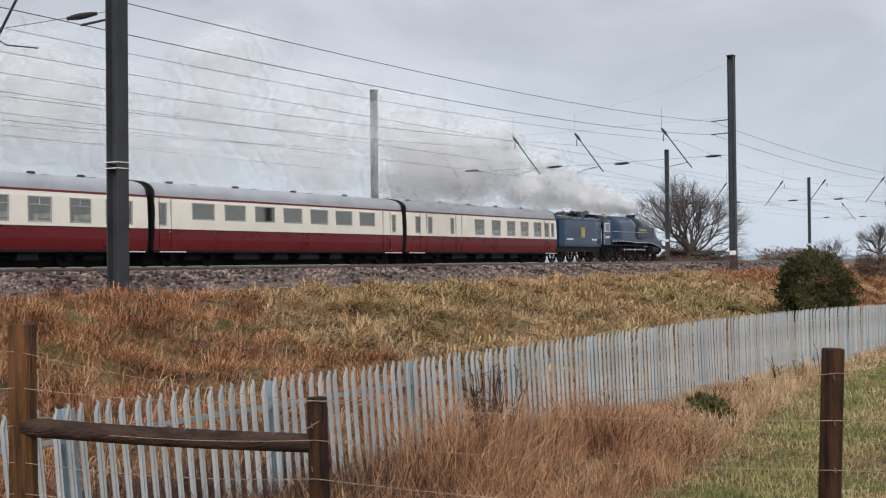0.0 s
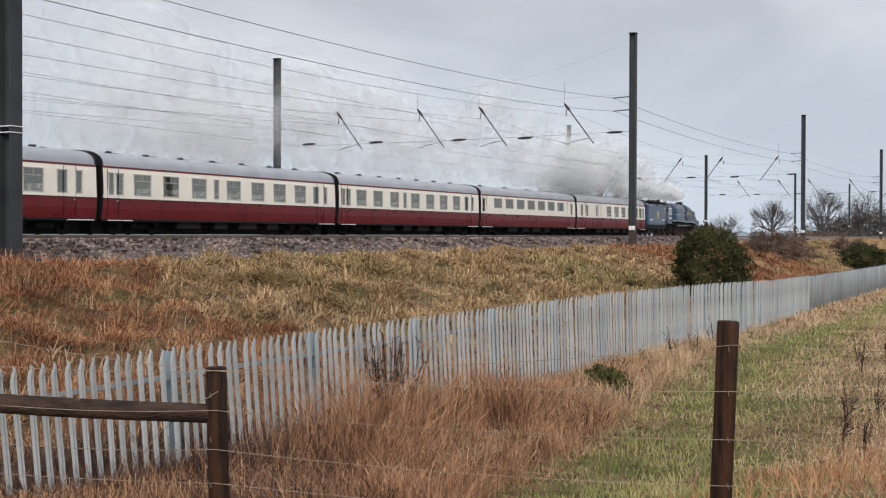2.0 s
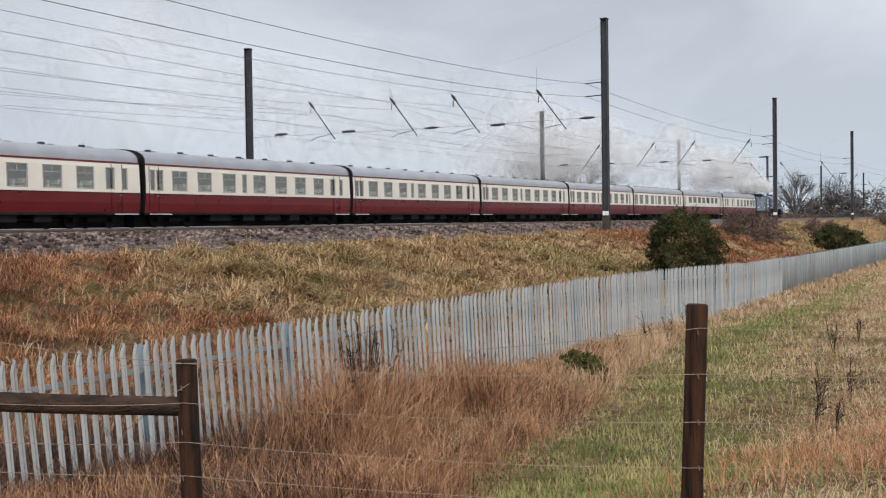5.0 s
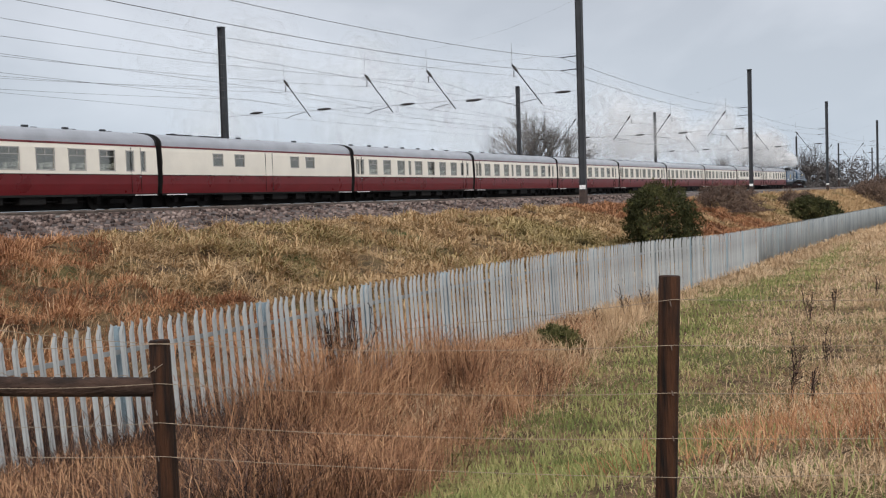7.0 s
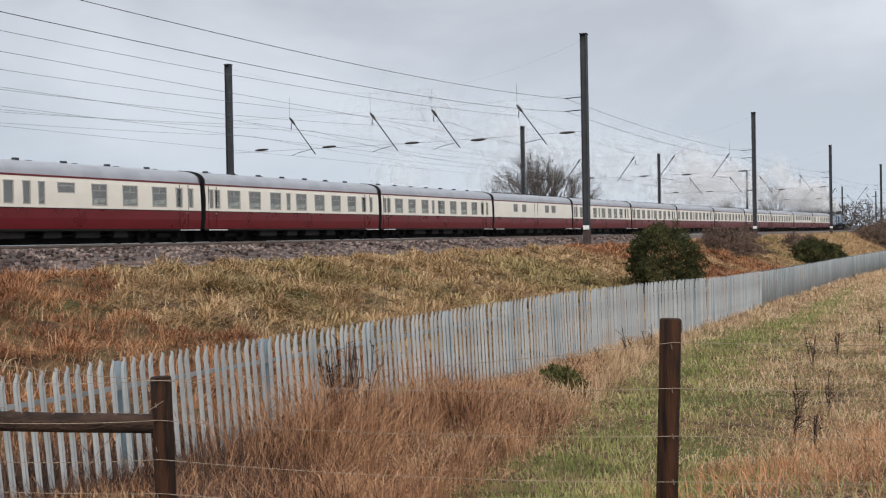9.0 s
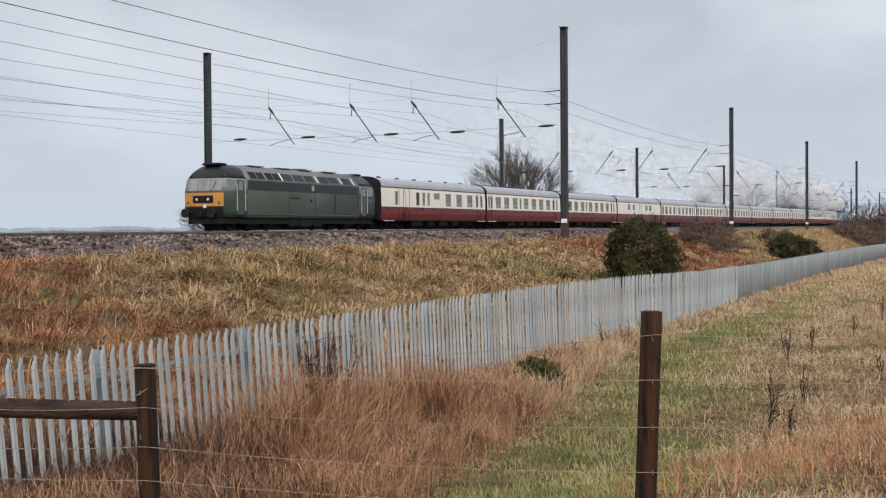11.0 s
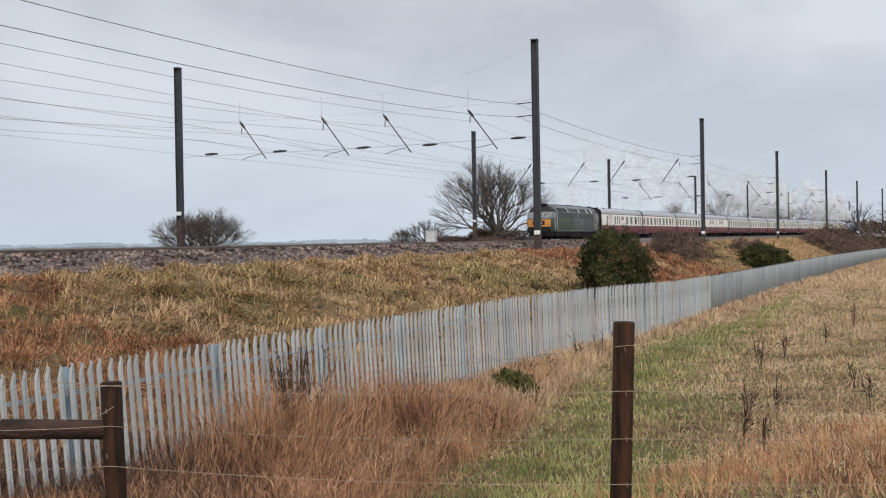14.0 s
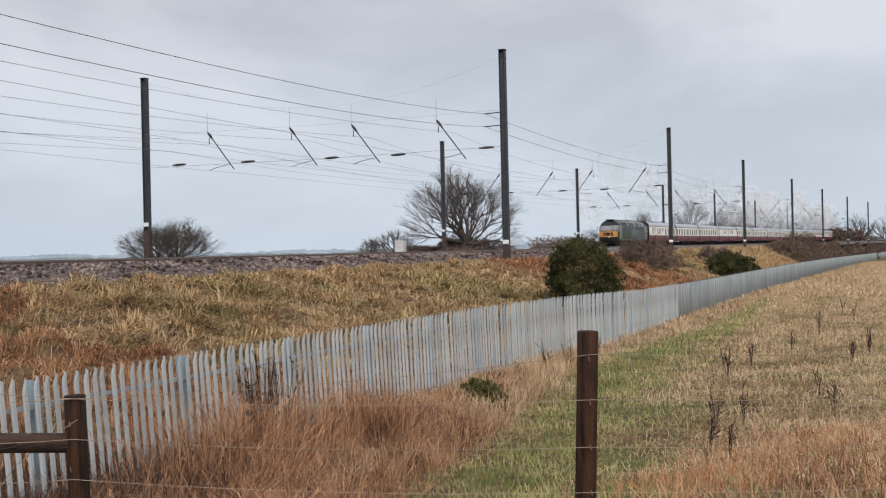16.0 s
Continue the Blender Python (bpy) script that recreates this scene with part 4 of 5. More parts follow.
def build_tender():
    t = thing("locomotive_tender", "blue coal tender with a gold crest on its side", "tender")
    rows = [casing(y, 1.31, 1.18, sh, tp, 8) for y, sh, tp in ((-3.7, 3.05, 3.45), (-2.6, 3.15, 3.55), (2.6, 3.2, 3.6), (3.65, 3.2, 3.6))]
    part("tank", shell(rows), BLUE, t, "glossy blue riveted tender tank")
    for s in (1, -1):
        part("crest", box((s * 1.318, 0.4, 2.25), (0.012, 0.62, 0.75), 0.004), GOLD, t)
        part("letter_bar", box((s * 1.318, -1.9, 1.72), (0.012, 1.1, 0.12), 0.003), LABEL_WHITE, t, "pale unreadable lettering bar")
        part("letter_bar", box((s * 1.318, 2.4, 1.72), (0.012, 0.9, 0.12), 0.003), LABEL_WHITE, t, "pale unreadable lettering bar")
        part("top_edge", box((s * 1.30, 0, 3.20), (0.05, 7.35, 0.10), 0.02), BLUE_DARK, t)
        part("lining", box((s * 1.316, 0, 1.28), (0.012, 7.2, 0.035)), REDWHEEL, t)
        part("frame", box((s * 1.1, 0, 0.98), (0.08, 7.3, 0.42), 0.02), BLACK, t)
        part("handrail", tube((s * 1.37, 3.6, 1.4), (s * 1.37, 3.6, 2.6), 0.02, sides=6), SILVER, t)
        for y in (-2.4, -0.8, 0.8, 2.4):
            part("axle_box", box((s * 1.18, y, 0.66), (0.18, 0.3, 0.34), 0.03), BLACK, t)
    bm = bmesh.new()
    rr = random.Random(4)
    for k in range(60):
        bmesh.ops.create_icosphere(bm, subdivisions=1, radius=rr.uniform(0.12, 0.26), matrix=Matrix.Translation((rr.uniform(-0.8, 0.8), rr.uniform(-0.4, 3.2), 3.58 + rr.uniform(-0.1, 0.22))))
    part("coal", bm, BLACK, t)
    for y in (-2.4, -0.8, 0.8, 2.4):
        for s in (1, -1):
            spoked_wheel("wheel", t, s * 0.76, y, 0.62, REDWHEEL, 12)
    part("rear_wall", box((0, -3.72, 2.1), (2.4, 0.06, 1.9), 0.02), BLUE_DARK, t)
    part("gangway", box((0, -3.85, 2.1), (0.9, 0.22, 1.9), 0.02), BLACK, t)
    return t


STEAMER, DRIVERS, RODS = build_steam_loco()
TENDER = build_tender()


# ---- diesel at the tail ----
def diesel_half_width(z):
    return float(np.interp(z, [0.8, 1.1, 2.92, 3.05, 3.5, 3.72, 3.83, 3.87], [1.28, 1.34, 1.34, 1.29, 0.96, 0.70, 0.36, 0.12]))


def diesel_front(x, z):
    """How far the cab face stands out at x, z: upright below, a raked windscreen, a domed roof."""
    return float(np.interp(z, [0.8, 1.3, 2.2, 3.02, 3.3, 3.6, 3.8, 3.87], [9.34, 9.42, 9.42, 9.16, 9.0, 8.68, 8.3, 8.05])) - 0.16 * (x / 1.34) ** 2


def cab_shell(levels, s):
    """Part of a cab between heights, wrapped round from side to side."""
    rings = []
    for z in levels:
        w = diesel_half_width(z)
        row = [(w, 6.9, z)] + [(w * c, diesel_front(w * c, z), z) for c in (1.0, 0.92, 0.7, 0.4, 0.0, -0.4, -0.7, -0.92, -1.0)] + [(-w, 6.9, z)]
        rings.append([(x, s * y, zz) for x, y, zz in row])
    return shell(rings)


def face_panel(x0, x1, z0, z1, s, out, t=0.02):
    """A plate that lies on the cab face."""
    bm = bmesh.new()
    grid = [[bm.verts.new((x0 + (x1 - x0) * i / 4, s * (diesel_front(x0 + (x1 - x0) * i / 4, z) + out), z)) for i in range(5)] for z in (z0, (z0 + z1) / 2, z1)]
    for a, b in zip(grid, grid[1:]):
        for i in range(4):
            f = (a[i], a[i + 1], b[i + 1], b[i])
            bm.faces.new(f if s < 0 else f[::-1])
    thicken(bm, t)
    return bm


def build_diesel():
    d = thing("diesel_locomotive", "two-tone green diesel locomotive with a yellow nose panel, pushed last", "locomotive")
    W = 1.34
    levels = [0.8, 1.1, 2.92, 3.05, 3.5, 3.72, 3.83, 3.87]

    def ring(y, zs):
        right = [(diesel_half_width(z), y, z) for z in zs]
        return right + [(-x, yy, z) for x, yy, z in reversed(right)]

    part("body", shell([ring(-6.9, levels[:4]), ring(6.9, levels[:4])]), LIME, d, "sage green painted body side")
    part("roof", shell([ring(-7.0, [3.05] + levels[4:]), ring(7.0, [3.05] + levels[4:])]), LOCOROOF, d, "pale grey sloping roof")
    for s in (1, -1):
        part("cab", cab_shell([0.8, 1.1, 1.3, 1.75, 2.2], s), GREEN, d, "green lower cab")
        part("cab_upper", cab_shell([2.2, 2.6, 2.92, 3.02], s), CAB_PALE, d, "pale window surround of the cab")
        part("cab_roof", cab_shell([3.02, 3.3, 3.5, 3.6, 3.72, 3.8, 3.87], s), GREEN_DARK, d, "dark domed cab roof")
        part("brow", face_panel(-0.98, 0.98, 3.06, 3.34, s, 0.012), GREEN_DARK, d, "dark panel above the windscreen")
        part("headcode_hood", box((0, s * 8.25, 3.84), (1.15, 0.9, 0.14), 0.05), BLACK, d)
        part("warning_panel", face_panel(-1.3, 1.3, 1.42, 2.18, s, 0.014), YELLOW, d, "yellow warning panel")
        part("route_box", face_panel(-0.68, 0.68, 1.60, 2.02, s, 0.04), BLACK, d, "black route indicator panel")
        for x in (-0.38, 0.38):
            part("marker_lamp", tube((x, s * 9.46, 1.80), (x, s * 9.50, 1.80), 0.07, sides=12), LABEL_WHITE, d)
        for x in (-1.05, 1.05):
            part("side_lamp", tube((x, s * 9.34, 1.62), (x, s * 9.38, 1.62), 0.08, sides=12), RAIL, d)
        part("tail_lamp", box((0.15, s * 9.47, 1.40), (0.22, 0.06, 0.2), 0.03), WHITE, d)
        part("skirt", face_panel(-1.28, 1.28, 0.82, 1.36, s, 0.03, 0.03), BLACK, d, "black buffer beam")
        for x0, x1 in ((-1.16, -0.44), (-0.38, 0.38), (0.44, 1.16)):
            part("windscreen", face_panel(x0, x1, 2.30, 2.96, s, 0.012), GLASS_PALE, d, "windscreen pane reflecting the sky")
        part("wiper", tube((0.55, s * 9.42, 2.28), (0.75, s * 9.26, 2.85), 0.015, sides=5), BLACK, d)
        for x in (-0.87, 0.87):
            bm = tube((x, s * 9.35, 1.03), (x, s * 9.85, 1.03), 0.11, sides=12)
            add_tube(bm, (x, s * 9.85, 1.03), (x, s * 9.93, 1.03), 0.26, sides=16)
            part("buffer", bm, BLACK, d)
        part("coupling_hook", box((0, s * 9.55, 1.0), (0.12, 0.3, 0.3), 0.03), BLACK, d)
        for q in (1, -1):
            part("cab_side_window", box((q * W, s * 8.55, 2.62), (0.03, 0.62, 0.62), 0.01), GLASS_DARK, d)
            part("cab_door", box((q * W, s * 7.62, 1.95), (0.022, 0.66, 2.0), 0.004), GREEN, d, "green cab door")
            part("door_window", box((q * (W + 0.006), s * 7.62, 2.62), (0.026, 0.42, 0.56), 0.01), GLASS_DARK, d)
            for y in (7.2, 8.04):
                part("handrail", tube((q * (W + 0.05), s * y, 1.15), (q * (W + 0.05), s * y, 2.75), 0.03, sides=6), FRAME, d, "pale vertical handrail")
            part("cab_step", box((q * 1.3, s * 7.62, 0.55), (0.14, 0.5, 0.05), 0.01), UNDER, d)
        bogie(d, s * 5.9, 3.9)
        wheelset(d, s * 5.9, 0.55)
    for s in (1, -1):
        turn = Matrix.Rotation(-s * 0.632, 4, "Y")
        part("side_band", box((s * (W + 0.004), 0, 2.66), (0.014, 13.7, 0.52), 0.004), GREEN_DARK, d, "dark upper body band")
        part("cantrail", box((s * 1.335, 0, 2.985), (0.03, 13.7, 0.05), 0.006), LOCOROOF, d)
        part("sill", box((s * (W + 0.004), 0, 0.98), (0.016, 13.7, 0.10), 0.004), GREEN, d)
        part("name_plate", box((s * (W + 0.012), -1.6, 2.02), (0.016, 1.2, 0.13), 0.004), STEEL_DARK, d)
        for y in (-2.3, 0.9, 3.6):
            part("panel_joint", box((s * (W + 0.007), y, 1.75), (0.016, 0.03, 1.35)), GREEN_DARK, d)
        part("side_lamp_box", box((s * (W + 0.02), 0.6, 2.68), (0.03, 0.28, 0.34), 0.01), FRAME, d)
        part("filler", tube((s * W, 0.4, 1.9), (s * (W + 0.03), 0.4, 1.9), 0.10, sides=12), BLACK, d)
        for k, y in enumerate((-6.1, -5.25, -4.25, -3.4)):
            part("roof_grille", box((s * 1.135, y, 3.275), (0.02, 0.74, 0.50), 0.006, turn), BLACK, d, "dark roof side grille")
        for y in (-2.2, -0.85, 0.5, 2.3, 3.65, 5.4):
            part("roof_panel", box((s * 1.135, y, 3.275), (0.02, 1.16, 0.50), 0.006, turn), BODYSHADE, d, "grey roof side hatch")
        for y in (-2.95, 1.4, 4.6, 6.3):
            part("roof_rib", box((s * 1.135, y, 3.28), (0.05, 0.10, 0.56), 0.006, turn), ROOF, d, "pale roof rib")
    for y in (-4.6, -1.4, 1.2, 4.4):
        part("roof_hatch", box((0, y, 3.885), (1.0, 1.7, 0.06), 0.02), LOCOROOF, d)
    part("exhaust", box((0, 1.2, 3.94), (0.5, 1.2, 0.08), 0.03), BLACK, d)
    for y, w in ((-1.4, 1.1), (0.1, 1.4), (1.6, 1.0)):
        part("fuel_tank", box((0, y, 0.5), (2.4, w, 0.62), 0.10), UNDER, d)
    part("underframe", box((0, 0, 0.62), (2.3, 18.4, 0.40)), UNDER, d)
    # same kind of added dark box, closing the gap below the diesel
    part("brake_gear", box((0, 0, 0.30), (1.2, 17.0, 0.5), 0.04), UNDER, d)
    return d


DIESEL = build_diesel()

# ---- grass, brambles and bushes ----
def strands(name, label, x, y, h, w, lean, material, seed, droop=0.5, category="grass", ground=None, fall=0.0):
    """Many curved blades at x, y: h heights, w widths, lean (n, 2) sideways reach as a share of the height."""
    rng = np.random.default_rng(seed)
    n = len(x)
    z = (terrain(x, y) if ground is None else ground) - 0.03
    a = rng.random(n) * 2 * math.pi
    side = np.stack((np.cos(a), np.sin(a), np.zeros(n)), -1) * (w / 2)[:, None]
    base = np.stack((x, y, z), -1)
    tipd = np.stack((lean[:, 0] * h, lean[:, 1] * h, h * np.sqrt(np.clip(1 - (lean ** 2).sum(1) * 0.6, 0.08, 1))), -1)
    mid = base + tipd * 0.55
    mid[:, 2] += droop * 0.22 * h
    mid[:, :2] -= tipd[:, :2] * 0.15 * droop
    tip = base + tipd
    mid[:, 2] += fall * 0.35 * h
    tip[:, 2] -= fall * 0.9 * tipd[:, 2]
    v = np.stack((base - side, base + side, mid - side * 0.8, mid + side * 0.8, tip - side * 0.15, tip + side * 0.15), 1)
    q = np.array([(0, 1, 3, 2), (2, 3, 5, 4)])
    quads = (q[None] + 6 * np.arange(n)[:, None, None]).reshape(-1, 4)
    ob = soup(name, v.reshape(-1, 3), quads, material)
    return tagged(ob, label, category, kind="stuff")


def clumped(rng, n, per, x0, x1, y0, y1, spread, power=1.0):
    """Points in tussocks; power above 1 crowds them towards y0. Returns places and the outward lean."""
    m = max(1, n // per)
    cx, cy = x0 + (x1 - x0) * rng.random(m), y0 + (y1 - y0) * rng.random(m) ** power
    i = rng.integers(0, m, n)
    d = rng.normal(0, 1, (n, 2)) * spread
    return cx[i] + d[:, 0], cy[i] + d[:, 1], d / (spread * 2.2)


STRAW = blades("pale_straw_grass", (0.30, 0.195, 0.105), (0.53, 0.368, 0.225), (0.66, 0.50, 0.325), 0.7, wild=0.24)
RUSSET = blades("russet_dead_stalks", (0.045, 0.021, 0.013), (0.29, 0.144, 0.08), (0.59, 0.355, 0.20), 1.3, wild=0.6)
GREENS = blades("short_green_grass", (0.115, 0.14, 0.045), (0.25, 0.265, 0.095), (0.46, 0.39, 0.185), 0.9, wild=0.35)
BANKGRASS = blades("tawny_bank_grass", (0.25, 0.15, 0.075), (0.465, 0.31, 0.165), (0.62, 0.445, 0.26), 0.7, wild=0.2)
BANKGREEN = blades("olive_bank_grass", (0.19, 0.15, 0.065), (0.36, 0.275, 0.125), (0.54, 0.41, 0.22), 1.0, wild=0.22)
BRAMBLE = blades("red_brown_bramble", (0.13, 0.060, 0.034), (0.36, 0.168, 0.086), (0.60, 0.35, 0.185), 0.9, wild=0.34)
THICKET = blades("dull_brown_twigs", (0.055, 0.036, 0.028), (0.12, 0.08, 0.062), (0.20, 0.14, 0.105), 0.5)
# thicket twigs for the far wood, with distance haze mixed into their tints
HAZY_TWIG = blades("haze_tinted_twigs", (0.07, 0.062, 0.06), (0.12, 0.108, 0.105), (0.18, 0.165, 0.16), 0.2)
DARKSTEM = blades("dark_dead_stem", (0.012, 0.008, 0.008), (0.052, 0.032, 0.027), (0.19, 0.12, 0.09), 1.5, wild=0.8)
EVERGREEN = blades("dark_evergreen_leaf", (0.014, 0.017, 0.006), (0.040, 0.043, 0.016), (0.105, 0.100, 0.040), 1.2)
TUFT = blades("dark_green_tuft", (0.03, 0.033, 0.012), (0.085, 0.085, 0.03), (0.22, 0.18, 0.08), 2.0)


def build_grass():
    rng = np.random.default_rng(3)

    # tall russet stalks between the two fences
    x, y, d = clumped(rng, 92000, 70, -8.1, -3.8, 4.6, 24.0, 0.17, 1.1)
    edge = np.interp(y, [4, 8.5, 12, 15, 18.5, 22, 26], [-4.4, -4.5, -5.7, -5.85, -6.4, -7.2, -7.9])
    keep = (x < edge + rng.normal(0, 0.25, len(x))) & (x > -9.3) & (rng.random(len(x)) > 0.86 * smooth_step(-0.62, -0.74, x / y) * smooth_step(14.5, 12.5, y))
    x, y, d = x[keep], y[keep], d[keep]
    n = len(x)
    h = (0.30 + 0.42 * rng.random(n)) * (0.95 + 0.35 * np.array([noise.noise((p * 0.9, q * 0.9, 6.0)) for p, q in zip(x, y)]))
    h = h * (1 + 0.35 * smooth_step(9.5, 7.5, y)) * (1 - 0.4 * smooth_step(15, 19, y)) * (1 + 0.95 * smooth_step(-5.9, -7.3, x) * smooth_step(7.5, 10.5, y) * (1 - 0.6 * smooth_step(15, 20, y)))
    strands("russet_grass", "tall russet dead grass and weed stalks between the fences", x, y, h, 0.0035 + 0.0035 * rng.random(n) + 0.00025 * y, (d * 0.6 + rng.normal(0, 0.36, (n, 2))) * np.where(rng.random(n) < 0.5, 2.2, 1.0)[:, None], RUSSET, 31, 0.9)

    # curled dead leaves and seed heads on the stalks
    pick = rng.random(n) < 0.26
    xs, ys = x[pick] + rng.normal(0, 0.05, pick.sum()), y[pick] + rng.normal(0, 0.05, pick.sum())
    g = terrain(xs, ys) + h[pick] * (0.25 + 0.75 * rng.random(pick.sum()))
    m = len(xs)
    strands("seed_heads", "curled brown seed heads and withered leaves on dead stalks", xs, ys, 0.035 + 0.05 * rng.random(m), 0.006 + 0.008 * rng.random(m), rng.normal(0, 0.6, (m, 2)), RUSSET, 32, 0.4, "weeds", g)

    # dark tangled undergrowth at the foot of the steel fence
    x, y, d = clumped(rng, 56000, 40, -10.2, -4.4, 4.8, 15.0, 0.17, 1.0)
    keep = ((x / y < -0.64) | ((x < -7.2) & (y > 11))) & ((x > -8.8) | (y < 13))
    x, y, d = x[keep], y[keep], d[keep]
    n = len(x)
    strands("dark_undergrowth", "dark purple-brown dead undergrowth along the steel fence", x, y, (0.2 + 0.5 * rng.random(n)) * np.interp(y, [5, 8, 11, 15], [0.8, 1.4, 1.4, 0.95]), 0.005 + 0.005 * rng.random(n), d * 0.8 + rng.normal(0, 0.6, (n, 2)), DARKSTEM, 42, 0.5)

    # rank growth against the near pales
    x, y, d = clumped(rng, 44000, 45, -8.05, -6.6, 4.8, 12.5, 0.14, 1.0)
    n = len(x)
    strands("low_tangle", "low red-brown tangle hiding the feet of the pales", x, y, (0.42 + 0.45 * rng.random(n)) * np.interp(y, [5, 9, 12.5], [1.2, 1.0, 0.65]), 0.004 + 0.005 * rng.random(n), d * 0.9 + rng.normal(0, 0.6, (n, 2)), RUSSET, 46, 0.9, fall=0.3)
    x, y, d = clumped(rng, 9000, 45, -8.12, -7.35, 6.4, 13.0, 0.14, 1.0)
    n = len(x)
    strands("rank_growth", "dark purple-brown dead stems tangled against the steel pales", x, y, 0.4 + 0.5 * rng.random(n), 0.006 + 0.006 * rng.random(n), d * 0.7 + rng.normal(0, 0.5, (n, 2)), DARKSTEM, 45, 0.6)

    # tall pale straws beyond the russet stalks
    x, y, d = clumped(rng, 26000, 40, -8.05, -6.0, 12.0, 30, 0.2, 1.35)
    keep = rng.random(len(x)) > 1.5 * path_mask(x, y)
    x, y, d = x[keep], y[keep], d[keep]
    n = len(x)
    strands("tall_straw", "tall pale straws standing along the steel fence", x, y, 0.28 + 0.3 * rng.random(n), 0.004 + 0.004 * rng.random(n) + 0.0003 * y, d * 0.7 + rng.normal(0, 0.45, (n, 2)), STRAW, 43, 0.7)

    # pale straw grass along the steel fence and over the field
    x, y, d = clumped(rng, 190000, 40, -8.0, 1.2, 7.0, 75, 0.24, 1.9)
    pm = path_mask(x, y)
    near_green = smooth_step(14.5, 12.5, y) * smooth_step(-1.8, -3.0, x)
    bare = np.array([noise.noise((p * 0.45, q * 0.25, 2.0)) for p, q in zip(x, y)])
    shade = smooth_step(-5.8, -6.8, x) * smooth_step(13.5, 11.5, y)
    keep = (rng.random(len(x)) > np.maximum(np.maximum(pm * 0.93, near_green * 0.85), shade)) & ((bare > -0.18) | (x < -6.3) | (rng.random(len(x)) < 0.45))
    x, y, d = x[keep], y[keep], d[keep]
    n = len(x)
    near_fence = smooth_step(-6.2, -7.6, x)
    h = (0.09 + 0.16 * rng.random(n)) * (1 + 0.8 * near_fence) * (0.8 + 0.5 * rng.random(n))
    h = h * (1 - 0.55 * smooth_step(14, 11, y) * smooth_step(-0.8, -2.2, x)) * (1 - 0.3 * smooth_step(16, 12, y))
    strands("straw_grass", "bleached straw-coloured rough grass leaning over the field", x, y, h, 0.0025 + 0.003 * rng.random(n) + 0.0003 * y, d * 1.0 + rng.normal(0, 1.0, (n, 2)) + np.array([0.15, -0.1]), STRAW, 33, 0.6, fall=0.2)

    # brown dead patches in the near field
    x, y, d = clumped(rng, 6500, 60, -2.6, 0.8, 8.0, 19.0, 0.3, 1.2)
    n = len(x)
    strands("brown_patches", "matted red-brown dead growth in the field", x, y, 0.12 + 0.2 * rng.random(n), 0.005 + 0.005 * rng.random(n), d * 0.8 + rng.normal(0, 0.6, (n, 2)), BRAMBLE, 44, 0.6)

    # far part of the field
    x, y, d = clumped(rng, 36000, 30, -8.2, 6, 70, 230, 0.5, 1.5)
    n = len(x)
    strands("far_straw_grass", "bleached straw-coloured rough grass far down the field", x, y, 0.2 + 0.25 * rng.random(n), 0.035 + 0.03 * rng.random(n), d * 0.6 + rng.normal(0, 0.5, (n, 2)), STRAW, 34, 0.5)

    # green path and green undergrowth
    x = -8.0 + 9 * rng.random(150000)
    y = 5 + 70 * rng.random(150000) ** 1.9
    pm = path_mask(x, y)
    near_green = smooth_step(14.5, 12.5, y) * smooth_step(-1.8, -3.0, x)
    keep = rng.random(len(x)) < np.maximum(pm, near_green) * 0.97 + 0.14 * (x > -5)
    x, y = x[keep], y[keep]
    n = len(x)
    strands("green_grass", "short damp green grass of a trodden path", x, y, 0.05 + 0.10 * rng.random(n), 0.006 + 0.005 * rng.random(n) + 0.0005 * y, rng.normal(0, 0.35, (n, 2)), GREENS, 35, 0.5)

    # embankment: tawny tussocks above, red-brown bramble below
    x, y, d = clumped(rng, 290000, 48, -20.6, -9.3, 6, 125, 0.15, 1.5)
    b = bend(y) * smooth_step(-8, -20, x)
    lowness = smooth_step(-18.6, -13.5, x) * (1 - smooth_step(15, 25, y)) + 0.55 * smooth_step(24, 13, y)
    patch = np.array([noise.noise((p * 0.16, q * 0.16, 9.0)) for p, q in zip(x, y)])
    far_red = smooth_step(50, 58, y) * (1 - smooth_step(78, 86, y))
    red = (lowness + 0.55 * patch + 0.6 * far_red) > 0.45
    red |= (np.hypot(x + 19.2, (y - 17.0) * 0.9) < 4.0 + patch * 2)
    n = len(x)
    lump = np.array([noise.noise((p * 0.95, q * 0.95, 4.0)) for p, q in zip(x, y)])
    h = (0.13 + 0.24 * rng.random(n)) * (1 + 0.5 * patch) * np.clip(1 + 1.2 * lump, 0.5, 1.8) * (1 - 0.45 * smooth_step(-18.8, -20.2, x))
    w = 0.005 + 0.006 * rng.random(n) + 0.0006 * y
    lean = d * 1.3 + np.array([0.45, -0.15]) + rng.normal(0, 0.85, (n, 2))
    bump = np.array([noise.noise((p * 0.7, q * 0.7, 0.0)) * 0.22 + noise.noise((p * 2.1, q * 2.1, 3.0)) * 0.06 for p, q in zip(x + b, y)]) * (x > -20.2) * (y < 160)
    x = x + b
    mound = np.array([max(0.0, noise.noise((p * 1.15, q * 0.9, 14.0)) + 0.15) for p, q in zip(x - b, y)])
    soil = terrain(x, y) + np.maximum(bump, 0) + 0.42 * mound * smooth_step(-20.3, -19.0, x - b)
    grn = (~red) & ((patch + rng.normal(0, 0.15, n)) > 0.16) & (x < -12)
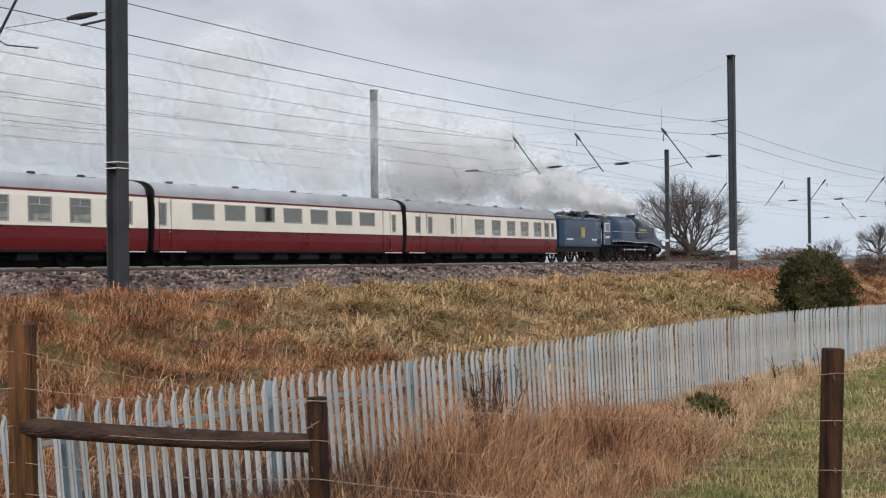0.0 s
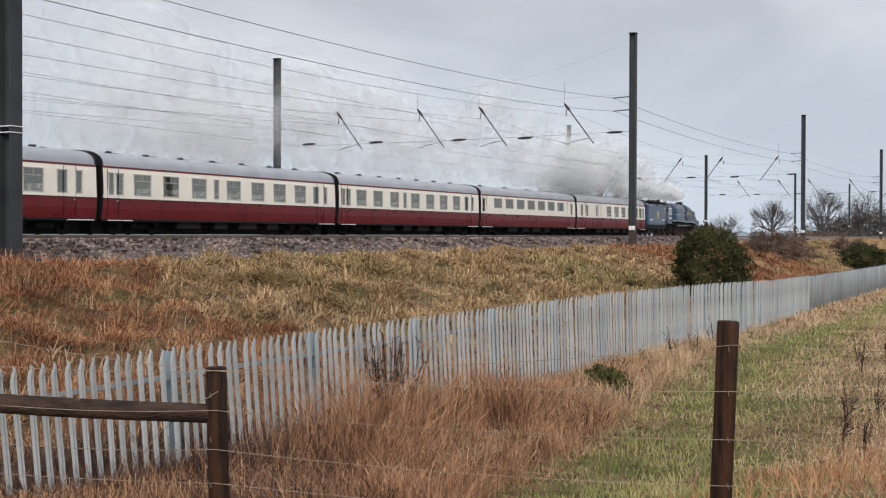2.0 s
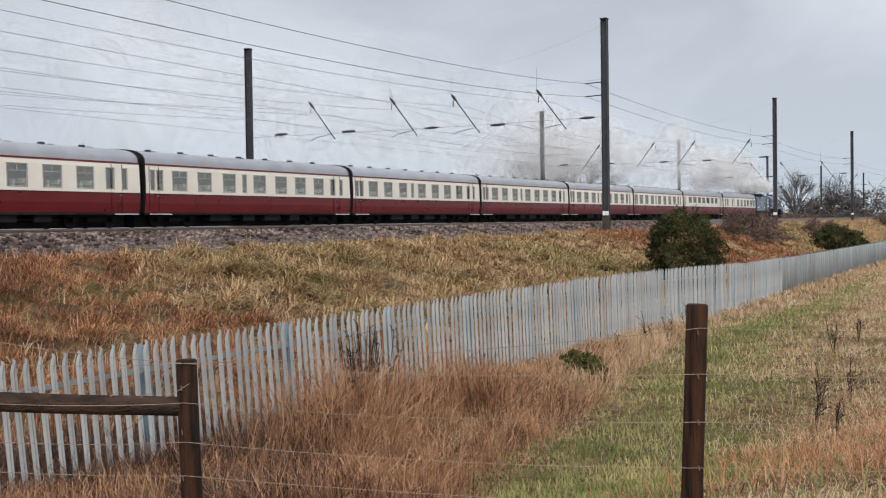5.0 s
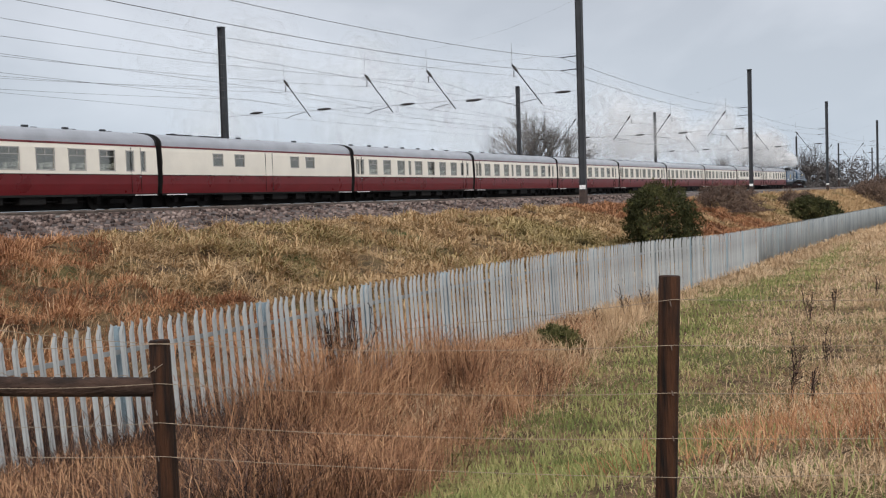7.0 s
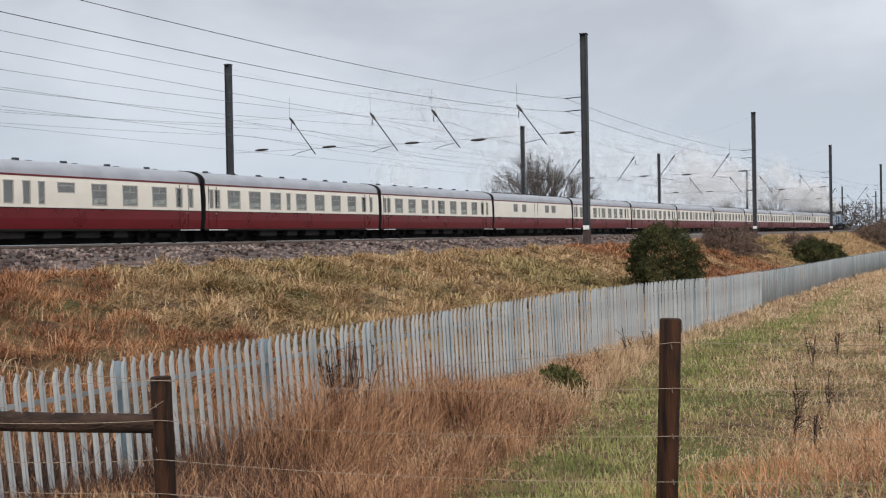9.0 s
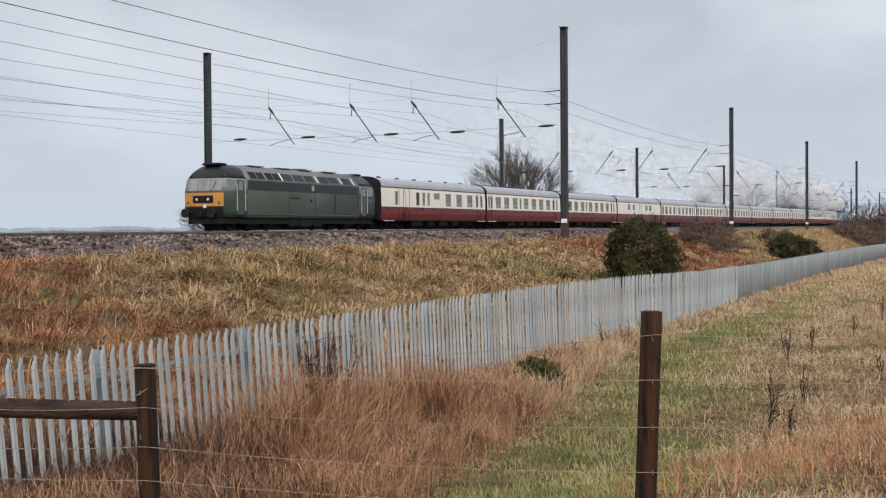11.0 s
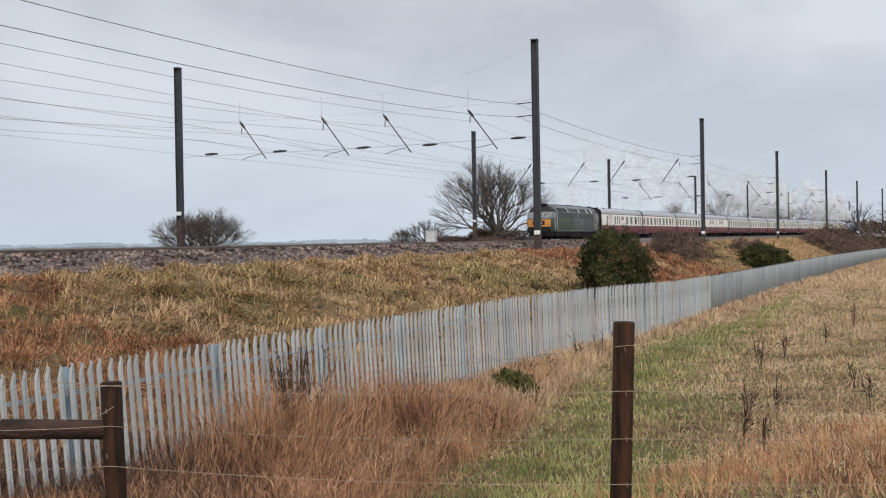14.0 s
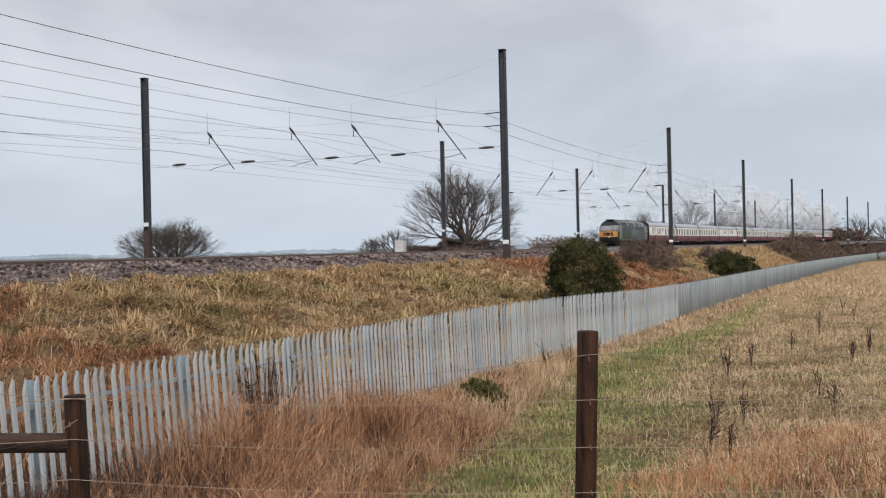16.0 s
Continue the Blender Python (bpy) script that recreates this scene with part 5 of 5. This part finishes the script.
    for sel, m_, nm, lb, s in ((red, BRAMBLE, "bank_bramble", "tangled red-brown dead bramble and bracken on the embankment", 36), (grn, BANKGREEN, "olive_grass", "olive-green tussock grass near the top of the embankment", 37), (~red & ~grn, BANKGRASS, "tawny_grass", "tawny winter tussock grass leaning down the embankment", 38)):
        strands(nm, lb, x[sel], y[sel], h[sel], w[sel] * (0.8 if nm == "bank_bramble" else 1.0), lean[sel] * (0.8 if nm == "bank_bramble" else 1.0), m_, s, 0.45, "grass", soil[sel], 0.3)

    # rough grass on the far embankment
    x, y, d = clumped(rng, 16000, 25, -20.4, -9.0, 118, 300, 0.6, 1.4)
    n = len(x)
    x = x + bend(y) * smooth_step(-8, -20, x)
    strands("far_bank_grass", "tawny winter grass on the distant embankment", x, y, 0.3 + 0.3 * rng.random(n), 0.10 + 0.06 * rng.random(n), d * 0.6 + np.array([0.4, -0.1]), BANKGRASS, 41, 0.7)

    # pale arching straws over the bramble
    x, y, d = clumped(rng, 8000, 25, -18, -9.3, 8, 45, 0.3, 1.3)
    n = len(x)
    strands("bank_straw", "pale dry straws arching through the bramble", x, y, 0.22 + 0.24 * rng.random(n), 0.009 + 0.006 * rng.random(n), d * 0.9 + np.array([0.35, 0.2]) + rng.normal(0, 0.4, (n, 2)), STRAW, 39, 1.0)


build_grass()


def weed(x, y, h, seed, spread=0.35):
    """A dead branching dock stem."""
    rr = random.Random(seed)
    bm = bmesh.new()
    z = float(terrain(x, y))
    for k in range(rr.randint(3, 6)):
        a = rr.uniform(0, 6.28)
        top = Vector((math.cos(a) * spread * h * rr.uniform(0.1, 0.7), math.sin(a) * spread * h * rr.uniform(0.1, 0.7), h * rr.uniform(0.6, 1.0)))
        pts = [Vector((0, 0, -0.05)), top * 0.5 + Vector((rr.gauss(0, 0.02), rr.gauss(0, 0.02), 0)), top]
        strand(bm, pts, 0.006, 4)
        for j in range(9):
            s = rr.uniform(0.35, 1.0)
            c = top * s
            e = c + Vector((rr.gauss(0, 0.06), rr.gauss(0, 0.06), rr.uniform(0.03, 0.12)))
            strand(bm, [c, e], 0.004, 3)
            bmesh.ops.create_icosphere(bm, subdivisions=1, radius=rr.uniform(0.006, 0.012), matrix=Matrix.Translation(e))
    ob = part("dead_weed", bm, DARKSTEM)
    ob.location = (x, y, z)
    return tagged(ob, "dark dead dock stem standing in the straw grass", "weed", "dead weeds")


rr = random.Random(8)
for x, y, h in ((-2.8, 18.4, 0.75), (-2.5, 20.0, 0.6), (-2.6, 32.3, 0.7), (-3.4, 26.5, 0.7), (-3.0, 29.1, 0.6), (-0.7, 29.4, 0.8), (-1.9, 15.0, 0.6), (-2.3, 16.6, 0.7), (-1.0, 20.5, 0.6), (-1.6, 24.0, 0.7), (-7.4, 26.0, 0.9), (-7.5, 27.2, 0.8), (-7.3, 28.8, 0.9), (-7.6, 30.6, 0.8), (-2.2, 40.0, 0.8), (-1.4, 46.0, 0.9), (-3.0, 12.4, 0.5), (-0.9, 33.0, 0.8), (-7.7, 24.4, 0.7), (-1.9, 52.0, 0.9)):
    for k in range(1):
        weed(x + rr.gauss(0, 0.18), y + rr.gauss(0, 0.3), h * rr.uniform(0.75, 1.05), rr.randint(0, 9999))
# russet bush grown through the steel fence
for k in range(7):
    weed(-7.95 + rr.gauss(0, 0.12), 14.0 + rr.gauss(0, 0.45), rr.uniform(1.25, 1.75), 500 + k, 0.4)


def leafy_bush(name, x, y, wx, wy, h, n, material, label, leaf=0.1, seed=0, base=None, twigs=None, category="bush", slim=0.45, dome=False):
    """A bush: a short stem with limbs, and a crown of many small leaves with an uneven outline."""
    rr_, rng = random.Random(seed), np.random.default_rng(seed)
    z = float(terrain(x, y)) if base is None else base
    t = thing(name, label, category, pose(x, y, z))
    bm = bmesh.new()
    for k in range(14):
        a = rr_.uniform(0, 6.28)
        tip = Vector((math.cos(a) * wx * rr_.uniform(0.1, 0.42), math.sin(a) * wy * rr_.uniform(0.1, 0.42), h * rr_.uniform(0.35, 0.7)))
        strand(bm, [(0, 0, -0.2), tip * 0.4 + Vector((0, 0, 0.1)), tip], 0.018, 5)
    part("stem", bm, twigs or BARK, t)
    d = rng.normal(0, 1, (n, 3))
    d /= np.linalg.norm(d, axis=1)[:, None]
    d[:, 2] = np.abs(d[:, 2]) * 1.0 - 0.12
    q = np.array([0.78 + 0.5 * noise.noise(Vector(v) * 1.8 + Vector((seed, 0, 0))) + 0.25 * noise.noise(Vector(v) * 4.5 + Vector((0, seed, 0))) for v in d])
    rad = q * (0.55 + 0.45 * rng.random(n) ** 0.5)
    c = d * rad[:, None] * np.array([wx / 2, wy / 2, h])
    if dome:
        # a full rounded head that leans towards the field, narrower at the foot
        e = rng.normal(0, 1, (n, 3))
        e /= np.linalg.norm(e, axis=1)[:, None]
        q = np.array([0.86 + 0.34 * noise.noise(Vector(v) * 2.0 + Vector((seed, 0, 0))) + 0.26 * noise.noise(Vector(v) * 5.5 + Vector((0, seed, 0))) for v in e])
        c = e * (q * (0.62 + 0.38 * rng.random(n) ** 0.4))[:, None] * np.array([wx / 2, wy / 2, h * 0.52]) + np.array([0, 0, h * 0.47])
        c[:, 0] += wx * 0.16 * (0.5 - c[:, 2] / h)
    c[:, 2] = np.maximum(c[:, 2], 0.02)
    u, w = rng.normal(0, 1, (n, 3)), rng.normal(0, 1, (n, 3))
    u /= np.linalg.norm(u, axis=1)[:, None]
    w = np.cross(u, w)
    w /= np.linalg.norm(w, axis=1)[:, None] + 1e-6
    s = leaf * (0.5 + rng.random((n, 1)))
    v = np.stack((c - u * s, c + w * s * slim, c + u * s, c - w * s * slim), 1)
    quads = np.arange(4 * n).reshape(n, 4)
    tagged(soup("crown", v.reshape(-1, 3), quads, material, t), kind="stuff")
    return t


leafy_bush("evergreen_bush", -11.5, 45.0, 3.4, 3.5, 3.3, 18000, EVERGREEN, "dense dark green evergreen bush on the bank behind the fence", 0.085, 3, slim=0.2, dome=True)
leafy_bush("evergreen_bush", -12.0, 94.0, 4.1, 4.2, 2.4, 10000, EVERGREEN, "low dark green evergreen bush further along the bank", 0.13, 4, slim=0.2, dome=True)
for x, y, wx, wy, h, n, s in ((-16.5, 82.0, 6.5, 8.0, 2.5, 8000, 5), (-15.5, 108.0, 5.0, 9.0, 2.1, 6000, 6), (-13.5, 176.0, 11.0, 26.0, 4.8, 11000, 7), (-11.0, 215.0, 9.0, 20.0, 4.4, 8000, 8), (-8.0, 262.0, 10.0, 30.0, 4.4, 7000, 15), (-4.0, 318.0, 12.0, 40.0, 4.6, 6000, 16), (4.0, 385.0, 14.0, 50.0, 5.0, 5000, 17)):
    leafy_bush("bramble_bush", x, y, wx, wy, h, n, THICKET, "leafless dull brown thicket on the railway bank" if y > 150 else "leafless brown bramble bush on the bank", 0.17 if y < 150 else 0.3 + 0.001 * (y - 176), s, slim=0.12)
leafy_bush("grass_tuft", -7.0, 20.1, 0.86, 0.86, 0.62, 4500, TUFT, "dark green rounded tuft in the straw grass", 0.05, 9, category="tuft", slim=0.2, dome=True)
leafy_bush("grass_tuft", -9.6, 19.4, 1.6, 2.4, 0.35, 900, GREENS, "fresh green weeds at the foot of the bank", 0.06, 10, category="tuft")


# ---- bare trees ----
def bare_tree(name, x, y, h, w, seed, label, trunk=0.3, levels=5, base=0.2, low=0.15, limbs=10, spread=68):
    """A leafless tree: a tapered trunk, limbs and several orders of twigs."""
    rr_ = random.Random(seed)
    t = thing(name, label, "tree", pose(x, y, base), "bare trees")
    trunk_bm, twig_bm = bmesh.new(), bmesh.new()

    def grow(p, d, length, r, lev):
        bow = Vector((rr_.gauss(0, 0.07), rr_.gauss(0, 0.07), rr_.gauss(0.02, 0.05))) * length
        mid, e = p + d * length * 0.5 + bow, p + d * length
        bm_ = trunk_bm if lev <= 1 else twig_bm
        n = 7 if lev <= 1 else (4 if lev <= 2 else 3)
        u = d.cross(Vector((0.3, 0.2, 1))).normalized()
        v = d.cross(u)
        rings = [[bm_.verts.new(q + (u * math.cos(a) + v * math.sin(a)) * rad) for a in (2 * math.pi * k / n for k in range(n))] for q, rad in ((p, r), (mid, r * 0.85), (e, r * 0.68))]
        for a, b in zip(rings, rings[1:]):
            for k in range(n):
                bm_.faces.new((a[k], a[(k + 1) % n], b[(k + 1) % n], b[k]))
        if lev >= levels:
            return
        for k in range(limbs if lev == 0 else rr_.choice((3, 3, 4))):
            s = rr_.uniform(0.45, 1.0) if lev == 0 else (1.0 if k < 2 else rr_.uniform(0.4, 0.9))
            if lev == 0:
                tilt, az = radians(6 + spread * (k + 0.5) / limbs), k * 2.4 + rr_.uniform(-0.4, 0.4)
                nd = Vector((math.sin(tilt) * math.cos(az), math.sin(tilt) * math.sin(az), math.cos(tilt)))
            else:
                out = Vector((rr_.gauss(0, 1), rr_.gauss(0, 1), rr_.gauss(0.1, 0.8))).normalized()
                nd = (d + out * 0.52).normalized()
                nd = Vector((nd.x, nd.y, nd.z + 0.04)).normalized()
            grow(p.lerp(mid, s * 2) if s < 0.5 else mid.lerp(e, s * 2 - 1), nd, length * rr_.uniform(0.66, 0.86) * (1.25 if lev == 0 else 1), r * (0.5 if lev == 0 else 0.55), lev + 1)

    grow(Vector((0, 0, -0.3)), Vector((0, 0, 1)), h * (0.16 + low * 0.5), trunk, 0)
    ext = [[f(v.co[i] for b_ in (trunk_bm, twig_bm) for v in b_.verts) for i in range(3)] for f in (min, max)]
    for b_ in (trunk_bm, twig_bm):
        for v in b_.verts:
            v.co = Vector([v.co[i] * w / 2 / abs(ext[v.co[i] > 0][i]) for i in (0, 1)] + [v.co.z * h / ext[1][2]])
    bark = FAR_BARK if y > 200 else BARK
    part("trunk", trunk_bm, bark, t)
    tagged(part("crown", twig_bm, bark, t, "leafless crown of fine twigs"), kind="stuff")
    return t


bare_tree("bare_tree", -51.9, 142.6, 12.6, 17.6, 3, "large leafless spreading tree beyond the railway", 0.26, 6, 0.4, 0.0, 14, 84)
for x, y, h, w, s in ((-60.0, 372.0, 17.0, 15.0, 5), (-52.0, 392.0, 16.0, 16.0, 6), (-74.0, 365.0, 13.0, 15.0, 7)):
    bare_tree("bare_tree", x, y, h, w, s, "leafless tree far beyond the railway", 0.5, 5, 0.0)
for k in range(3):
    bare_tree("bare_shrub", -54.0 - 1.0 * k, 78.0 + 3.0 * k, 4.0 + 0.4 * (k % 2), 7.6, 20 + k, "leafless rounded thorn shrub behind the railway mast", 0.07, 6, 0.7, 0.0)
for k, (x, y, h, w) in enumerate(((-50.5, 117.0, 3.4, 5.0), (-51.0, 112.0, 2.6, 3.6), (-60, 250, 6.0, 9.0))):
    bare_tree("bare_shrub", x, y, h, w, 40 + k, "small leafless shrub beyond the tracks", 0.09, 5, 0.8, 0.0)
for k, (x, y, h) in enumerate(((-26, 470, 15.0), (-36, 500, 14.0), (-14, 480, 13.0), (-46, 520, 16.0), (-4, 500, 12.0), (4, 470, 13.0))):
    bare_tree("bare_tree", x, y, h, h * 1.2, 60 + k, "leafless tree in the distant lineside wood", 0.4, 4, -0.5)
leafy_bush("hedge", -49.0, 134.0, 3.0, 26.0, 1.9, 4200, THICKET, "dark leafless hedge along the far side of the railway", 0.22, 12, 0.5, category="hedge", slim=0.15)
leafy_bush("thicket", -50.0, 388.0, 44.0, 26.0, 13.0, 10000, HAZY_TWIG, "hazy grey-brown leafless wood beyond the railway", 0.7, 18, 0.0, category="thicket", slim=0.2)
leafy_bush("hedge", -56.5, 151.0, 19.0, 5.0, 3.4, 20000, THICKET, "dark leafless hedge along the far side of the railway", 0.3, 22, 0.3, category="hedge", slim=0.15)
leafy_bush("hedge", -49.2, 186.0, 3.5, 70.0, 3.4, 16000, THICKET, "dark leafless hedge along the far side of the railway", 0.24, 23, 0.3, category="hedge", slim=0.15)
leafy_bush("hedge", -20.0, 430.0, 44.0, 30.0, 9.0, 5000, THICKET, "dark distant lineside thicket", 0.9, 13, -0.5, category="hedge", slim=0.15)
leafy_bush("hedge", -48.0, 300.0, 6.0, 120.0, 3.2, 5200, THICKET, "dark leafless hedge far along the railway", 0.5, 14, 0.3, category="hedge", slim=0.15)

# ---- lineside cabinet and the far country ----
def build_cabinet():
    c = thing("lineside_cabinet", "pale grey lineside equipment cabinet beyond the tracks", "cabinet", pose(-45.9, 107.6, 1.15))
    part("body", box((0, 0, 0.75), (0.9, 0.8, 1.5), 0.03), HUT, c)
    part("roof", box((0, 0, 1.53), (1.0, 0.9, 0.08), 0.02), HUT, c)
    part("door", box((0.46, 0, 0.75), (0.03, 0.7, 1.3), 0.01), HUT, c)
    part("handle", box((0.485, 0.25, 0.8), (0.03, 0.04, 0.16), 0.01), STEEL, c)


build_cabinet()

# distance haze is painted into these two colours, bluer and paler further off
HAZE = mat("haze_tinted_far_woods", (0.30, 0.36, 0.42), 1.0, 0, 0.85, 0.02, 0.3, 0, 0)
HAZE_NEAR = mat("haze_tinted_hedgerow", (0.20, 0.22, 0.235), 1.0, 0, 0.7, 0.05, 0.5, 0, 0)


def ridge(name, dist, a0, a1, h, seed, material, label, step=0.12):
    """A low wooded skyline far away, with a ragged top and some depth."""
    verts, faces = [], []
    n = int((a1 - a0) / step)
    for k in range(n + 1):
        a = radians(a0 + k * step)
        t = h * (0.55 + 0.5 * noise.noise((k * step * 0.35, seed, 0))) + h * 0.22 * noise.noise((k * step * 2.6, seed, 4)) + h * 0.1 * noise.noise((k * step * 9, seed, 7))
        for d, z in ((dist, -4.0), (dist + 5, max(t, 0.4)), (dist + 70, max(t, 0.4) * 0.9), (dist + 110, -4.0)):
            verts.append((math.sin(a) * d, math.cos(a) * d, z))
    for k in range(n):
        for j in range(3):
            b = k * 4 + j
            faces.append((b, b + 1, b + 5, b + 4))
    tagged(raw(name, verts, faces, material), label, "backdrop", kind="structure")


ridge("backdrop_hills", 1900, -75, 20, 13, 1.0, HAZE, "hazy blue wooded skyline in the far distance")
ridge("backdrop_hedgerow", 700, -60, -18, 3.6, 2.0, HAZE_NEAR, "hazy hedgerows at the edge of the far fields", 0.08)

# ---- steam from the chimney: soft clumps carried along above the train ----
def steam_material(name, alpha, col, scale=0.7, lo=0.34, hi=0.66, detail=3):
    m = bpy.data.materials.new(name)
    m.use_nodes = True
    n, l = m.node_tree.nodes, m.node_tree.links
    n.clear()
    o = n.new("ShaderNodeOutputMaterial")
    d, tl, tr = n.new("ShaderNodeBsdfDiffuse"), n.new("ShaderNodeBsdfTranslucent"), n.new("ShaderNodeBsdfTransparent")
    mx, mx2 = n.new("ShaderNodeMixShader"), n.new("ShaderNodeMixShader")
    for s in (d, tl):
        s.inputs[0].default_value = (*col, 1)
    up = n.new("ShaderNodeCombineXYZ")
    for i, v in enumerate((0.35, -0.45, 0.82)):
        up.inputs[i].default_value = v
    l.new(up.outputs[0], d.inputs["Normal"])
    co, no, mr = n.new("ShaderNodeTexCoord"), n.new("ShaderNodeTexNoise"), n.new("ShaderNodeMapRange")
    no.inputs["Scale"].default_value, no.inputs["Detail"].default_value = scale, detail
    l.new(co.outputs["Object"], no.inputs["Vector"])
    mr.inputs["From Min"].default_value, mr.inputs["From Max"].default_value = lo, hi
    mr.inputs["To Min"].default_value, mr.inputs["To Max"].default_value = 0.0, alpha
    l.new(no.outputs["Fac"], mr.inputs["Value"])
    mx.inputs[0].default_value = 0.5
    l.new(d.outputs[0], mx.inputs[1])
    l.new(tl.outputs[0], mx.inputs[2])
    l.new(mr.outputs[0], mx2.inputs[0])
    l.new(tr.outputs[0], mx2.inputs[1])
    l.new(mx.outputs[0], mx2.inputs[2])
    l.new(mx2.outputs[0], o.inputs[0])
    return m


scene.cycles.transparent_max_bounces = 160
STEAM = thing("steam_plume", "white steam plume thinning to grey haze behind the locomotive chimney", "steam")
PUFFS = []
# each clump is three soft layers, thickening inwards
STEAM_LAYERS = {kind: [steam_material(kind + "_" + layer, alpha * f, (0.99, 0.995, 1.0), sc, 0.22, 0.78, 0) for layer, f in (("veil", 0.3), ("body", 0.6), ("core", 1.0))]
                for kind, alpha, sc in (("billowing_white_steam", 0.27, 0.6), ("soft_white_steam", 0.12, 0.42), ("thin_grey_steam", 0.03, 0.3))}


def build_steam():
    rr = random.Random(21)
    n = 300
    for k in range(n):
        u = (k + 0.5) / n
        back = 0.3 + 165 * u ** 1.6
        width = 0.6 + 0.075 * min(back, 50) + 0.025 * max(back - 50, 0)
        up = 4.0 + 0.62 * width + 0.5 * (1 - math.exp(-back / 10))
        r = (0.5 + 1.5 * min(1, back / 40) + 1.6 * smooth_step(40, 120, back)) * rr.uniform(0.7, 1.25)
        p = None
        for name, share, cloud in zip(("puff", "puff_body", "puff_core"), (1.12, 0.86, 0.58), STEAM_LAYERS["billowing_white_steam" if back < 38 else ("soft_white_steam" if back < 95 else "thin_grey_steam")]):
            bm = bmesh.new()
            bmesh.ops.create_icosphere(bm, subdivisions=3, radius=1.0)
            for v in bm.verts:
                d = v.co.normalized()
                q = 1 + 0.42 * noise.noise(d * 1.2 + Vector((k * 3.1, share * 2, 0))) + 0.16 * noise.noise(d * 3.6 + Vector((share * 3, k * 1.7, 0)))
                v.co = Vector((d.x * 0.95, d.y * 1.35, d.z * 0.9)) * r * q * share
            for f in bm.faces:
                f.smooth = True
            layer = part(name, bm, cloud, p or STEAM)
            p = p or layer
        p.location = (rr.uniform(-0.9, 0.9) * width - 0.17 * max(back - 40, 0), -back, max(up + rr.uniform(-0.95, 0.95) * width, 4.1 + 0.6 * r))
        PUFFS.append(p)


build_steam()

# ---- motion ----
def on_track(y, x0=TRACKS[0]):
    """Pose of a vehicle whose middle stands at y along the far track."""
    return pose(x0 + bend(y), y, RAIL_Z, 0, 0, -math.degrees(math.atan(2 * BEND * (min(y, 420) - BEND_Y))))


def motions():
    times = [k * 0.5 for k in range(33)]
    lead = [LEAD_AT_START + SPEED * t for t in times]
    for k, c in enumerate(COACHES):
        walk(c, [(t, on_track(s - PITCH * k - PITCH / 2)) for t, s in zip(times, lead)])
    walk(TENDER, [(t, on_track(s + 4.05)) for t, s in zip(times, lead)])
    walk(STEAMER, [(t, on_track(s + 13.9)) for t, s in zip(times, lead)])
    walk(DIESEL, [(t, on_track(s - PITCH * 12 - 9.95)) for t, s in zip(times, lead)])
    walk(STEAM, [(t, on_track(s + 16.9)) for t, s in zip(times, lead)])
    for k, p in enumerate(PUFFS):
        x, y, z = p.location
        walk(p, [(t, pose(x * g, y * g - 0.2 * t, 4.3 + (z - 4.3) * g + 0.04 * t * (1 + k % 3), 4 * t, 3 * (k % 4) * t, 5 * t)) for t, g in ((0, 0.9), (3, 0.92), (8, 1.0), (16, 1.15))])
    turn = [k / 15 for k in range(241)]
    spin = -math.degrees(SPEED / 1.0)
    for w in DRIVERS:
        c = w.location.copy()
        walk(w, [(t, pose(*c, spin * t)) for t in turn])
    for r, x in RODS:
        walk(r, [(t, pose(x, 0.33 * math.cos(radians(spin * t)), 1.0 + 0.33 * math.sin(radians(spin * t)))) for t in turn])


motions()
